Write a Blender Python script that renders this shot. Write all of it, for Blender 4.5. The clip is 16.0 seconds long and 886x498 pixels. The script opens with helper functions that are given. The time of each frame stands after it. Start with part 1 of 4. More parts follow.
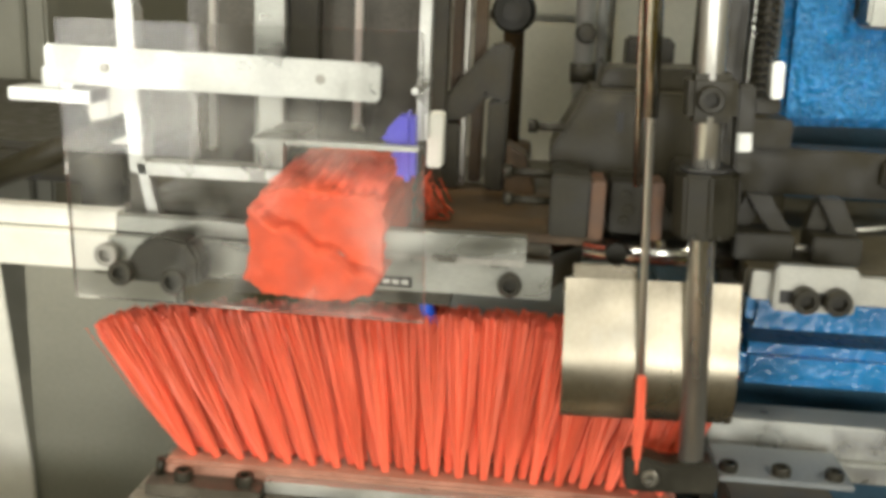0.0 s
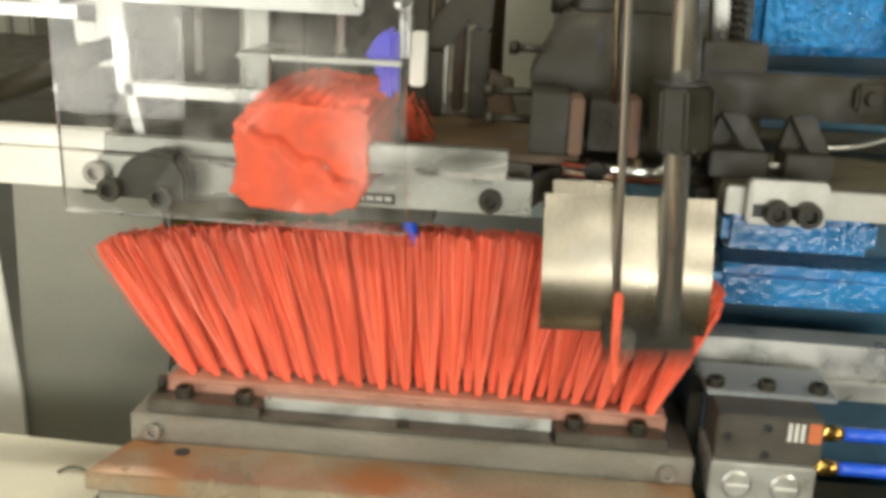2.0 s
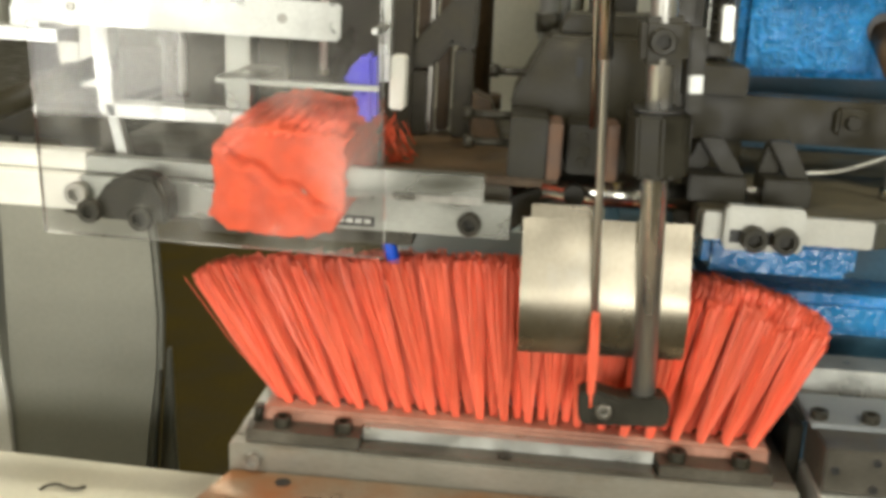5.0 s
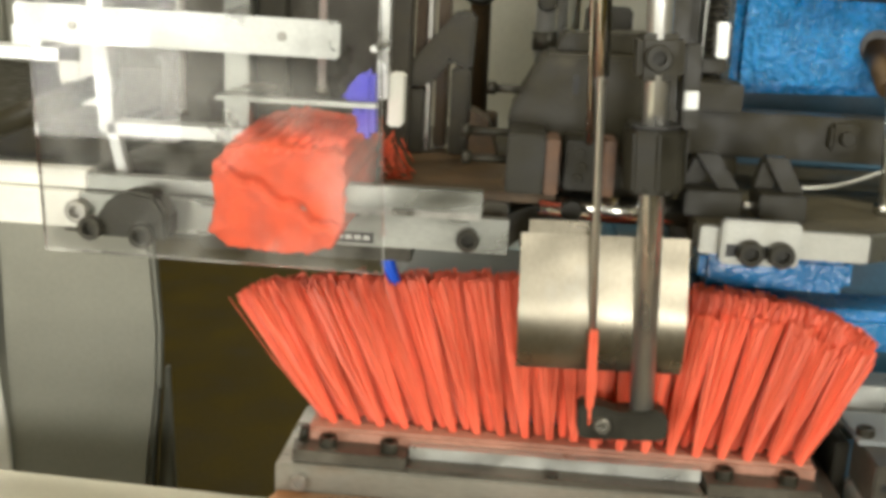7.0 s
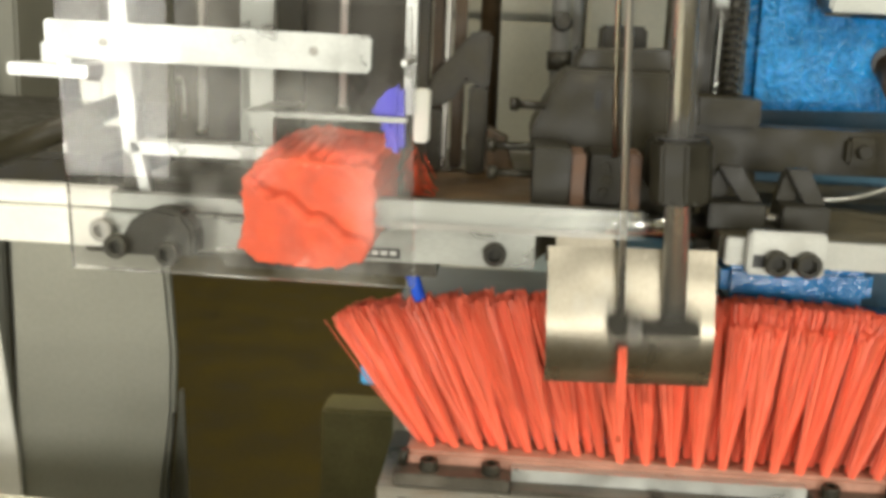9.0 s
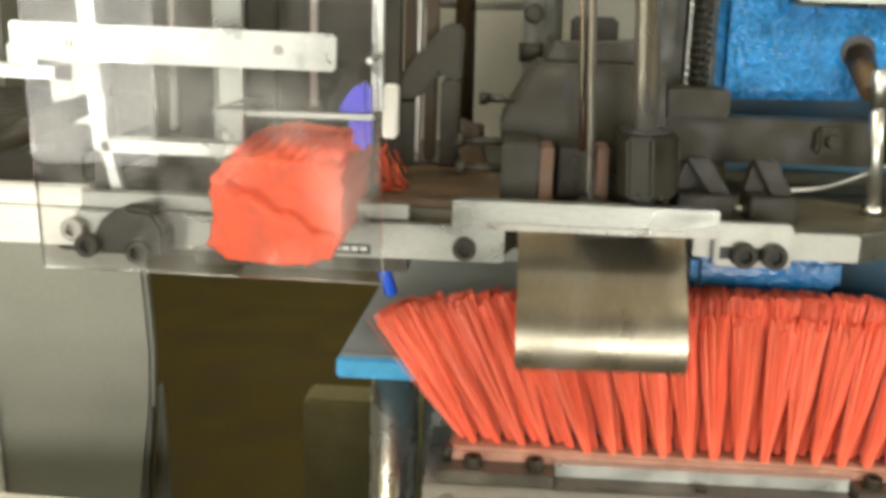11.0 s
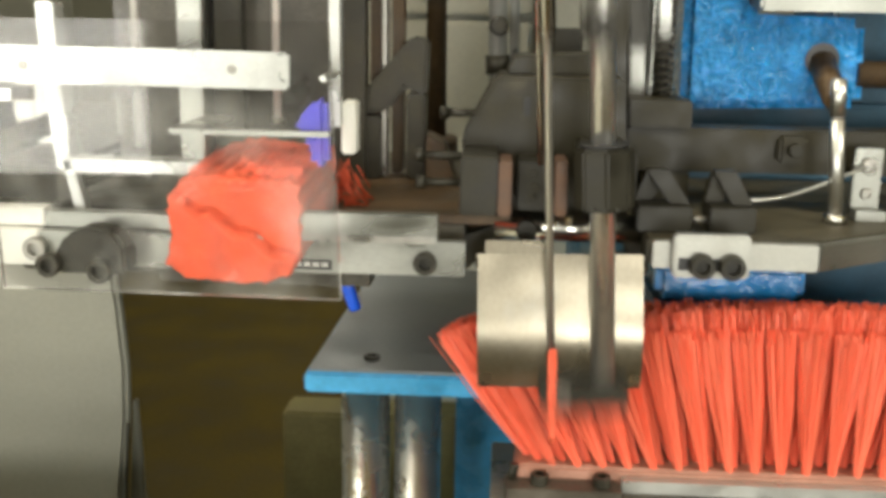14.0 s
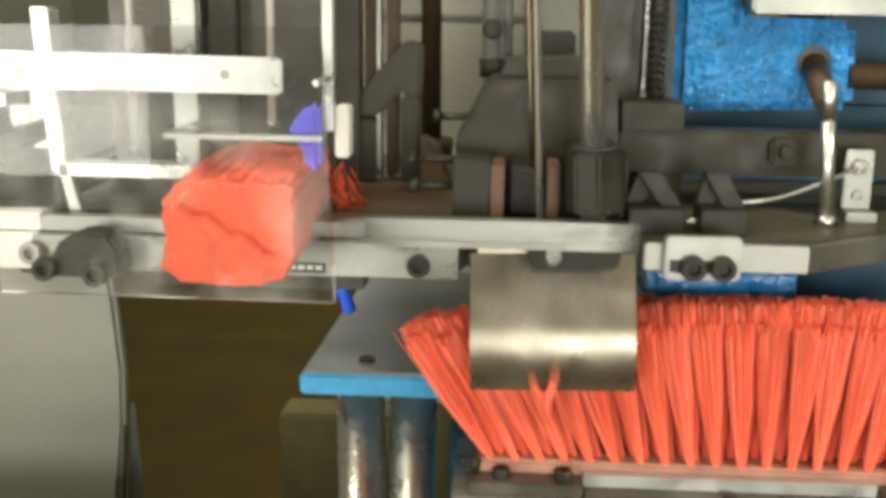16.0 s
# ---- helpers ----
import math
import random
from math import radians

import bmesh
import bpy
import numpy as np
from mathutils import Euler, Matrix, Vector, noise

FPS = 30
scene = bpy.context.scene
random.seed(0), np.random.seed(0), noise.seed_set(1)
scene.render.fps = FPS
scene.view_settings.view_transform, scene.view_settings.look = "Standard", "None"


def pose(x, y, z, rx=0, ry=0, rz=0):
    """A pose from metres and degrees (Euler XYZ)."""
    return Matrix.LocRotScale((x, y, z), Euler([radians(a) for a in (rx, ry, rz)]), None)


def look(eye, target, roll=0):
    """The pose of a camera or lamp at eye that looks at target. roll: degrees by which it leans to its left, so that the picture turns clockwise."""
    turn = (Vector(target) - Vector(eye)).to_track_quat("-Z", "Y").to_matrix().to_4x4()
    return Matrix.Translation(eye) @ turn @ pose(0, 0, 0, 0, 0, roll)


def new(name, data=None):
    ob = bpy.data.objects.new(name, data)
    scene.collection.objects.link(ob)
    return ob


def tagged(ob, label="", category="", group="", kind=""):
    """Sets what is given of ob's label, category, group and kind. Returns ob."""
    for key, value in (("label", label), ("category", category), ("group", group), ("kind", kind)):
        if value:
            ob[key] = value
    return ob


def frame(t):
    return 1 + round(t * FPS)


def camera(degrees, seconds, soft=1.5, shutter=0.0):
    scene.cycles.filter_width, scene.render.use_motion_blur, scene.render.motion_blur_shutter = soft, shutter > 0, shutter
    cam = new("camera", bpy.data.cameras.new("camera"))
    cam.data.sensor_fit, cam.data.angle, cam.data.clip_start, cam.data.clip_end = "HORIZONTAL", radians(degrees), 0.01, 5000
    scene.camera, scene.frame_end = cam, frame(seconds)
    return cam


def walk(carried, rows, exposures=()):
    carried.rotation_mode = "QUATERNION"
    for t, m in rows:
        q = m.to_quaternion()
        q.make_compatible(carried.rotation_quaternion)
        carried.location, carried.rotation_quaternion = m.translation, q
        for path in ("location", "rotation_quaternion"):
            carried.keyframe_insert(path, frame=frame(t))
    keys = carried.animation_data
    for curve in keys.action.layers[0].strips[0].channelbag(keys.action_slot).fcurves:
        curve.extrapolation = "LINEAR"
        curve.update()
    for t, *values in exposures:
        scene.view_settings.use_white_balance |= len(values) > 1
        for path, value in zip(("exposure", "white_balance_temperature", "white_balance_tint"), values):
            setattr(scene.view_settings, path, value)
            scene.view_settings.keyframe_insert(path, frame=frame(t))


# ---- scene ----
cam = camera(46.0, 16.0, soft=4.2, shutter=0.5)
PATH = [
    (0, (0.012, -0.502, 1.143), (-0.164, 1.429, 0.656), 2.5),
    (0.5, (0.01, -0.504, 1.137), (-0.202, 1.43, 0.674), 2.9),
    (1, (0.006, -0.507, 1.138), (-0.157, 1.405, 0.572), 2.8),
    (1.5, (0.013, -0.512, 1.135), (-0.149, 1.392, 0.546), 2.7),
    (2, (0.017, -0.52, 1.121), (-0.13, 1.399, 0.576), 2.7),
    (2.5, (0.023, -0.517, 1.131), (-0.114, 1.392, 0.55), 2.5),
    (3, (0.031, -0.519, 1.122), (-0.125, 1.401, 0.585), 2.9),
    (3.5, (0.038, -0.516, 1.129), (-0.138, 1.398, 0.576), 2.8),
    (4, (0.032, -0.517, 1.131), (-0.125, 1.4, 0.583), 2.9),
    (6.5, (0.027, -0.52, 1.135), (-0.121, 1.405, 0.611), 3.0),
    (7, (0.027, -0.522, 1.131), (-0.118, 1.408, 0.627), 2.8),
    (7.5, (0.022, -0.522, 1.131), (-0.12, 1.41, 0.633), 2.7),
    (8, (0.013, -0.525, 1.127), (-0.137, 1.412, 0.649), 2.4),
    (8.5, (0.003, -0.526, 1.127), (-0.125, 1.413, 0.654), 2.4),
    (9, (0.005, -0.527, 1.12), (-0.111, 1.421, 0.683), 2.4),
    (11.5, (0.022, -0.528, 1.128), (-0.079, 1.413, 0.656), 1.6),
    (12, (0.028, -0.528, 1.127), (-0.075, 1.415, 0.665), 1.4),
    (12.5, (0.032, -0.528, 1.125), (-0.075, 1.419, 0.678), 1.4),
    (13, (0.033, -0.528, 1.127), (-0.065, 1.419, 0.68), 1.2),
    (13.5, (0.035, -0.528, 1.128), (-0.065, 1.42, 0.687), 1.1),
    (14, (0.038, -0.527, 1.133), (-0.067, 1.417, 0.673), 1.0),
    (14.5, (0.042, -0.528, 1.13), (-0.067, 1.418, 0.68), 0.9),
    (15, (0.047, -0.528, 1.135), (-0.071, 1.414, 0.673), 0.7),
    (15.5, (0.047, -0.531, 1.129), (-0.068, 1.417, 0.688), 0.7),
    (16, (0.042, -0.53, 1.135), (-0.064, 1.414, 0.676), 0.8),
]
walk(cam, [(t, look(eye, target, roll)) for t, eye, target, roll in PATH], [(0.0, -0.10), (4.0, -0.08), (8.0, -0.02), (12.0, 0.07), (16.0, 0.08)])


# ---- world, lamps, exposure ----
world = bpy.data.worlds.new("world")
scene.world = world
world.use_nodes = True
world.node_tree.nodes["Background"].inputs[0].default_value = (0.80, 0.86, 0.80, 1)
world.node_tree.nodes["Background"].inputs[1].default_value = 0.03


def area(name, m, sx, sy, watts, colour):
    data = bpy.data.lights.new(name, "AREA")
    data.shape, data.size, data.size_y, data.energy, data.color = "RECTANGLE", sx, sy, watts, colour
    ob = new(name, data)
    ob.matrix_world = m
    return ob


TUBES = [(-1.5, -1.6, 2.75, 1.5, 22.0), (1.75, -1.3, 2.75, 1.5, 70.0), (-1.1, -0.15, 2.75, 1.5, 25.0), (0.9, 1.2, 2.75, 1.5, 14.0), (-1.2, 2.9, 2.75, 1.5, 20.0), (1.2, 3.4, 2.75, 1.5, 20.0), (-1.2, 4.8, 2.75, 1.5, 20.0)]
for tx, ty, tz, tl, tw in TUBES:
    area("tube_light", look((tx, ty, tz - 0.05), (tx, ty + 0.001, 0), 0), tl, 0.14, tw, (1.0, 0.96, 0.80))

# daylight through the two windows behind the operator's side: centre x, z, width, height, watts
WINDOWS = [(-1.88, 1.2, 1.5, 1.3, 60.0), (0.65, 1.05, 1.1, 0.9, 37.0)]
for wx, wz, ww, wh, wp in WINDOWS:
    area("window_light", look((wx, -2.96, wz), (wx, 0, wz)), ww, wh, wp, (1.0, 0.98, 0.90))

# ---- materials ----


def mat(name, colour, rough=0.5, metal=0.0, vary=0.25, scale=60.0, fine=600.0, bump=0.1, wear=None, coat=0.0, stretch=(1, 1, 1), bdist=0.0006, rvary=0.15, each=0.0, spec=0.5):
    """A procedural surface: colour varied at two scales, with roughness and relief; wear is a second colour in patches."""
    m = bpy.data.materials.new(name)
    m.use_nodes = True
    nt = m.node_tree
    n, l = nt.nodes, nt.links
    b = n["Principled BSDF"]
    tc, mp = n.new("ShaderNodeTexCoord"), n.new("ShaderNodeMapping")
    mp.inputs["Scale"].default_value = stretch
    l.new(tc.outputs["Object"], mp.inputs["Vector"])
    big, small = n.new("ShaderNodeTexNoise"), n.new("ShaderNodeTexNoise")
    big.inputs["Scale"].default_value, big.inputs["Detail"].default_value = scale, 5
    small.inputs["Scale"].default_value, small.inputs["Detail"].default_value = fine, 3
    for q in (big, small):
        l.new(mp.outputs[0], q.inputs["Vector"])
    ramp = n.new("ShaderNodeMapRange")
    ramp.inputs["To Min"].default_value, ramp.inputs["To Max"].default_value = 1 - vary, 1 + vary
    ramp.inputs["From Min"].default_value, ramp.inputs["From Max"].default_value = 0.3, 0.7
    l.new(big.outputs["Fac"], ramp.inputs["Value"])
    rs = n.new("ShaderNodeMapRange")
    rs.inputs["To Min"].default_value, rs.inputs["To Max"].default_value = 1 - vary * 0.5, 1 + vary * 0.5
    rs.inputs["From Min"].default_value, rs.inputs["From Max"].default_value = 0.3, 0.7
    l.new(small.outputs["Fac"], rs.inputs["Value"])
    mul = n.new("ShaderNodeMath")
    mul.operation = "MULTIPLY"
    l.new(ramp.outputs[0], mul.inputs[0]), l.new(rs.outputs[0], mul.inputs[1])
    col = n.new("ShaderNodeVectorMath")
    col.operation = "SCALE"
    col.inputs[0].default_value = colour
    l.new(mul.outputs[0], col.inputs["Scale"])
    out = col.outputs[0]
    if each:
        info, er = n.new("ShaderNodeObjectInfo"), n.new("ShaderNodeMapRange")
        er.inputs["To Min"].default_value, er.inputs["To Max"].default_value = 1 - each, 1 + each
        l.new(info.outputs["Random"], er.inputs["Value"])
        mul2 = n.new("ShaderNodeMath")
        mul2.operation = "MULTIPLY"
        l.new(mul.outputs[0], mul2.inputs[0]), l.new(er.outputs[0], mul2.inputs[1]), l.new(mul2.outputs[0], col.inputs["Scale"])
    if wear:
        wn = n.new("ShaderNodeTexNoise")
        wn.inputs["Scale"].default_value, wn.inputs["Detail"].default_value = scale * 0.6, 8
        l.new(mp.outputs[0], wn.inputs["Vector"])
        wr = n.new("ShaderNodeMapRange")
        wr.inputs["From Min"].default_value, wr.inputs["From Max"].default_value = wear[1], wear[1] + 0.12
        l.new(wn.outputs["Fac"], wr.inputs["Value"])
        mix = n.new("ShaderNodeMix")
        mix.data_type = "RGBA"
        l.new(wr.outputs[0], mix.inputs[0]), l.new(out, mix.inputs[6])
        mix.inputs[7].default_value = (*wear[0], 1)
        out = mix.outputs[2]
    l.new(out, b.inputs["Base Color"])
    rr = n.new("ShaderNodeMapRange")
    rr.inputs["From Min"].default_value, rr.inputs["From Max"].default_value = 0.3, 0.7
    rr.inputs["To Min"].default_value, rr.inputs["To Max"].default_value = max(0.03, rough - rvary), min(1, rough + rvary)
    l.new(big.outputs["Fac"], rr.inputs["Value"]), l.new(rr.outputs[0], b.inputs["Roughness"])
    b.inputs["Metallic"].default_value, b.inputs["Specular IOR Level"].default_value = metal, spec
    b.inputs["Coat Weight"].default_value, b.inputs["Coat Roughness"].default_value = coat, 0.12
    bp = n.new("ShaderNodeBump")
    bp.inputs["Strength"].default_value, bp.inputs["Distance"].default_value = bump, bdist
    l.new(small.outputs["Fac"], bp.inputs["Height"]), l.new(bp.outputs[0], b.inputs["Normal"]), l.new(bp.outputs[0], b.inputs["Coat Normal"])
    return m


STEEL = mat("ground_steel", (0.31, 0.315, 0.285), 0.33, 0.88, 0.16, 40, 900, 0.08, stretch=(0.3, 1, 1))
SHEET = mat("rubbed_sheet_steel", (0.295, 0.265, 0.205), 0.31, 0.9, 0.16, 30, 500, 0.06, wear=((0.36, 0.345, 0.30), 0.58), stretch=(1, 1, 0.7), rvary=0.07)
ALU = mat("pale_aluminium", (0.52, 0.53, 0.50), 0.36, 0.7, 0.12, 50, 700, 0.08)
CHROME = mat("chrome", (0.72, 0.72, 0.68), 0.19, 1.0, 0.08, 40, 400, 0.01, rvary=0.05)
DULL = mat("dull_rod_steel", (0.33, 0.32, 0.29), 0.36, 0.9, 0.2, 50, 500, 0.08)
BLACK = mat("black_oxide_steel", (0.024, 0.022, 0.0145), 0.46, 0.1, 0.3, 60, 700, 0.15, wear=((0.08, 0.074, 0.058), 0.63), spec=0.36)
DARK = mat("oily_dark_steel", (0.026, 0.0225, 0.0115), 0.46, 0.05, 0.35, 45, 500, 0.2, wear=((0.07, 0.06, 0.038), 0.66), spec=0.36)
RUST = mat("oily_brown_steel", (0.075, 0.046, 0.020), 0.5, 0.25, 0.4, 35, 500, 0.2, wear=((0.14, 0.09, 0.045), 0.6))
BROWN = mat("brown_fibre_pad", (0.125, 0.068, 0.040), 0.6, 0.0, 0.25, 90, 900, 0.15)
BLUE = mat("hammered_blue_paint", (0.012, 0.27, 0.68), 0.2, 0.0, 0.3, 60, 240, 1.0, coat=1.0, bdist=0.0055)
BLUE2 = mat("smooth_blue_paint", (0.045, 0.34, 0.64), 0.32, 0.0, 0.2, 40, 250, 0.5, coat=0.2, bdist=0.0015)
GLOSSB = mat("glossy_blue_paint", (0.012, 0.24, 0.60), 0.25, 0.0, 0.2, 40, 220, 0.5, coat=0.8, bdist=0.002)
NAVY = mat("deep_blue_painted_bed", (0.034, 0.105, 0.165), 0.5, 0.0, 0.2, 30, 300, 0.2)
PLATE = mat("grey_ground_plate", (0.235, 0.255, 0.265), 0.5, 0.3, 0.15, 30, 600, 0.1)
SMOKY = mat("smoky_grey_plate", (0.068, 0.062, 0.048), 0.4, 0.3, 0.4, 25, 400, 0.1, wear=((0.15, 0.14, 0.115), 0.58))
CREAM = mat("cream_enamel", (0.56, 0.54, 0.44), 0.45, 0.0, 0.08, 12, 300, 0.05)
OLIVE = mat("grey_green_cabinet_enamel", (0.23, 0.23, 0.19), 0.42, 0.0, 0.1, 9, 300, 0.06)
FLOORM = mat("brown_oiled_floor", (0.052, 0.038, 0.006), 0.85, 0.0, 0.25, 6, 90, 0.1, wear=((0.066, 0.050, 0.012), 0.62), spec=0.15)
WALLM = mat("grey_green_wall_paint", (0.26, 0.255, 0.19), 0.8, 0.0, 0.08, 3, 80, 0.05)
CEILM = mat("tan_ceiling_boards", (0.55, 0.37, 0.12), 0.9, 0.0, 0.05, 3, 80, 0.05)
RED = mat("orange_red_filament", (0.89, 0.170, 0.091), 0.42, 0.0, 0.14, 90, 900, 0.1, stretch=(1, 1, 0.15), each=0.07)
PACK = mat("packed_filament_ends", (0.52, 0.068, 0.022), 0.6, 0.0, 0.17, 110, 1500, 0.5, bdist=0.0008)
RODM = mat("worn_ground_rod", (0.66, 0.655, 0.62), 0.34, 0.9, 0.12, 50, 500, 0.06, stretch=(1, 1, 0.2))
BLOCKM = mat("pale_red_plastic_block", (0.42, 0.215, 0.155), 0.45, 0.0, 0.2, 60, 500, 0.1)
LEDGEM = mat("oily_ground_ledge", (0.36, 0.30, 0.22), 0.36, 0.55, 0.2, 18, 400, 0.08, wear=((0.36, 0.17, 0.07), 0.50))
GUNM = mat("dark_grey_anodised", (0.075, 0.069, 0.055), 0.45, 0.2, 0.2, 50, 500, 0.08)
COLM = mat("hard_chrome_column", (0.56, 0.56, 0.52), 0.27, 0.9, 0.08, 40, 400, 0.02, rvary=0.05)
DECKM = mat("oily_olive_deck", (0.072, 0.063, 0.040), 0.5, 0.1, 0.3, 30, 400, 0.12, wear=((0.11, 0.09, 0.06), 0.62), spec=0.4)
DULLALU = mat("dull_aluminium", (0.40, 0.40, 0.365), 0.4, 0.6, 0.14, 50, 700, 0.08)
BRIGHT = mat("bright_plated_rod", (0.72, 0.72, 0.68), 0.35, 0.3, 0.06, 60, 500, 0.03)
BARM = mat("rubbed_ground_bar", (0.27, 0.262, 0.225), 0.38, 0.5, 0.15, 30, 500, 0.08, wear=((0.20, 0.15, 0.10), 0.60), stretch=(0.4, 1, 1))
PINM = mat("polished_pin_steel", (0.62, 0.62, 0.58), 0.38, 1.0, 0.03, 30, 300, 0.0, rvary=0.02)
DRAB = mat("drab_olive_bin", (0.160, 0.140, 0.062), 0.7, 0.0, 0.2, 20, 300, 0.1, spec=0.1)
HOSE = mat("blue_air_hose", (0.014, 0.10, 0.70), 0.25, 0.0, 0.1, 60, 400, 0.03)
BRASS = mat("brass", (0.72, 0.46, 0.13), 0.25, 1.0, 0.12, 90, 600, 0.05)
WHITE = mat("white_plastic", (0.74, 0.74, 0.68), 0.45, 0.0, 0.06, 60, 500, 0.05)
PAPER = mat("printed_label", (0.62, 0.62, 0.58), 0.6, 0.0, 0.05, 60, 500, 0.03)
INK = mat("black_ink", (0.02, 0.02, 0.02), 0.5, 0.0, 0.1, 60, 500, 0.03)
ORANGE = mat("orange_print", (0.55, 0.16, 0.06), 0.5, 0.0, 0.1, 60, 500, 0.03)
VIOLET = mat("blue_violet_plastic", (0.10, 0.09, 0.72), 0.35, 0.0, 0.1, 60, 400, 0.05)

VIOLET.node_tree.nodes["Principled BSDF"].inputs["Alpha"].default_value = 0.55
CLEAR = bpy.data.materials.new("scuffed_clear_acrylic")
CLEAR.use_nodes = True
_n, _l = CLEAR.node_tree.nodes, CLEAR.node_tree.links
_g = _n["Principled BSDF"]
_g.inputs["Transmission Weight"].default_value, _g.inputs["IOR"].default_value = 1.0, 1.3
_g.inputs["Roughness"].default_value = 0.02
_d, _x, _t, _r = _n.new("ShaderNodeBsdfDiffuse"), _n.new("ShaderNodeMixShader"), _n.new("ShaderNodeTexNoise"), _n.new("ShaderNodeMapRange")
_t.inputs["Scale"].default_value, _t.inputs["Detail"].default_value = 20, 8
_r.inputs["From Min"].default_value, _r.inputs["From Max"].default_value = 0.46, 0.78
_r.inputs["To Min"].default_value, _r.inputs["To Max"].default_value = 0.002, 0.19
_d.inputs[0].default_value = (0.75, 0.75, 0.7, 1)
_c = _n.new("ShaderNodeTexCoord")
_l.new(_c.outputs["Object"], _t.inputs["Vector"]), _l.new(_t.outputs["Fac"], _r.inputs["Value"]), _l.new(_r.outputs[0], _x.inputs[0])
_l.new(_g.outputs[0], _x.inputs[1]), _l.new(_d.outputs[0], _x.inputs[2]), _l.new(_x.outputs[0], _n["Material Output"].inputs["Surface"])

GLOW = bpy.data.materials.new("lit_tube")
GLOW.use_nodes = True
GLOW.node_tree.nodes["Principled BSDF"].inputs["Emission Color"].default_value = (1, 0.97, 0.88, 1)
GLOW.node_tree.nodes["Principled BSDF"].inputs["Emission Strength"].default_value = 7.0

# ---- mesh helpers ----


def box(x0, x1, y0, y1, z0, z1, bev=0.0007, bm=None):
    one = bmesh.new()
    bmesh.ops.create_cube(one, size=1, matrix=Matrix.Translation(((x0 + x1) / 2, (y0 + y1) / 2, (z0 + z1) / 2)) @ Matrix.Diagonal((abs(x1 - x0), abs(y1 - y0), abs(z1 - z0), 1)))
    if bev:
        bmesh.ops.bevel(one, geom=one.edges[:], offset=bev, segments=2, affect="EDGES", clamp_overlap=True)
    return join(bm, one)


def join(bm, one):
    if bm is None:
        return one
    tmp = bpy.data.meshes.new("tmp")
    one.to_mesh(tmp)
    one.free()
    bm.from_mesh(tmp)
    bpy.data.meshes.remove(tmp)
    return bm


def rod(p, q, r, r2=None, seg=24, bev=0.0, bm=None):
    p, q = Vector(p), Vector(q)
    one = bmesh.new()
    m = Matrix.Translation((p + q) / 2) @ (q - p).to_track_quat("Z", "Y").to_matrix().to_4x4()
    bmesh.ops.create_cone(one, cap_ends=True, segments=seg, radius1=r, radius2=r if r2 is None else r2, depth=(q - p).length, matrix=m)
    if bev:
        rim = [e for e in one.edges if any(len(f.verts) > 4 for f in e.link_faces)]
        bmesh.ops.bevel(one, geom=rim, offset=bev, segments=2, affect="EDGES", clamp_overlap=True)
    for f in one.faces:
        f.smooth = len(f.verts) == 4
    return join(bm, one)


def prism(points, axis, a, b, bev=0.0007, bm=None):
    """A profile given in the two other axes (x, y, z order), drawn out along axis from a to b."""
    one = bmesh.new()
    i = "xyz".index(axis)

    def at(p, d):
        v = list(p)
        v.insert(i, d)
        return one.verts.new(v)
    lo, hi = [at(p, a) for p in points], [at(p, b) for p in points]
    one.faces.new(lo), one.faces.new(hi[::-1])
    for k in range(len(lo)):
        one.faces.new((lo[k], hi[k], hi[k - 1], lo[k - 1]))
    bmesh.ops.recalc_face_normals(one, faces=one.faces[:])
    if bev:
        bmesh.ops.bevel(one, geom=one.edges[:], offset=bev, segments=2, affect="EDGES", clamp_overlap=True)
    return join(bm, one)


def pipe(points, r, seg=10, bm=None):
    """A round bar swept along points."""
    one = bmesh.new()
    pts = [Vector(p) for p in points]
    rings = []
    for k, p in enumerate(pts):
        d = (pts[min(k + 1, len(pts) - 1)] - pts[max(k - 1, 0)]).normalized()
        u = d.cross(Vector((0, 0.3, 1))).normalized()
        v = d.cross(u)
        rings.append([one.verts.new(p + r * (math.cos(a) * u + math.sin(a) * v)) for a in [2 * math.pi * j / seg for j in range(seg)]])
    for a, b in zip(rings, rings[1:]):
        for j in range(seg):
            one.faces.new((a[j], a[j - 1], b[j - 1], b[j])).smooth = True
    one.faces.new(rings[0]), one.faces.new(rings[-1][::-1])
    bmesh.ops.recalc_face_normals(one, faces=one.faces[:])
    return join(bm, one)


def curve_points(a, b, c, d, n=14):
    a, b, c, d = (Vector(q) for q in (a, b, c, d))
    return [a * (1 - t) ** 3 + b * 3 * t * (1 - t) ** 2 + c * 3 * t * t * (1 - t) + d * t ** 3 for t in [k / n for k in range(n + 1)]]


def part(name, bm, material, parent=None, label=""):
    me = bpy.data.meshes.new(name)
    bm.to_mesh(me)
    bm.free()
    me.materials.append(material)
    ob = new(name, me)
    if parent is not None:
        ob.parent = parent
    return tagged(ob, label)


def thing(name, label, category, at=(0, 0, 0), group="", kind=""):
    ob = new(name)
    ob.empty_display_size = 0.01
    ob.location = at
    return tagged(ob, label, category, group, kind)


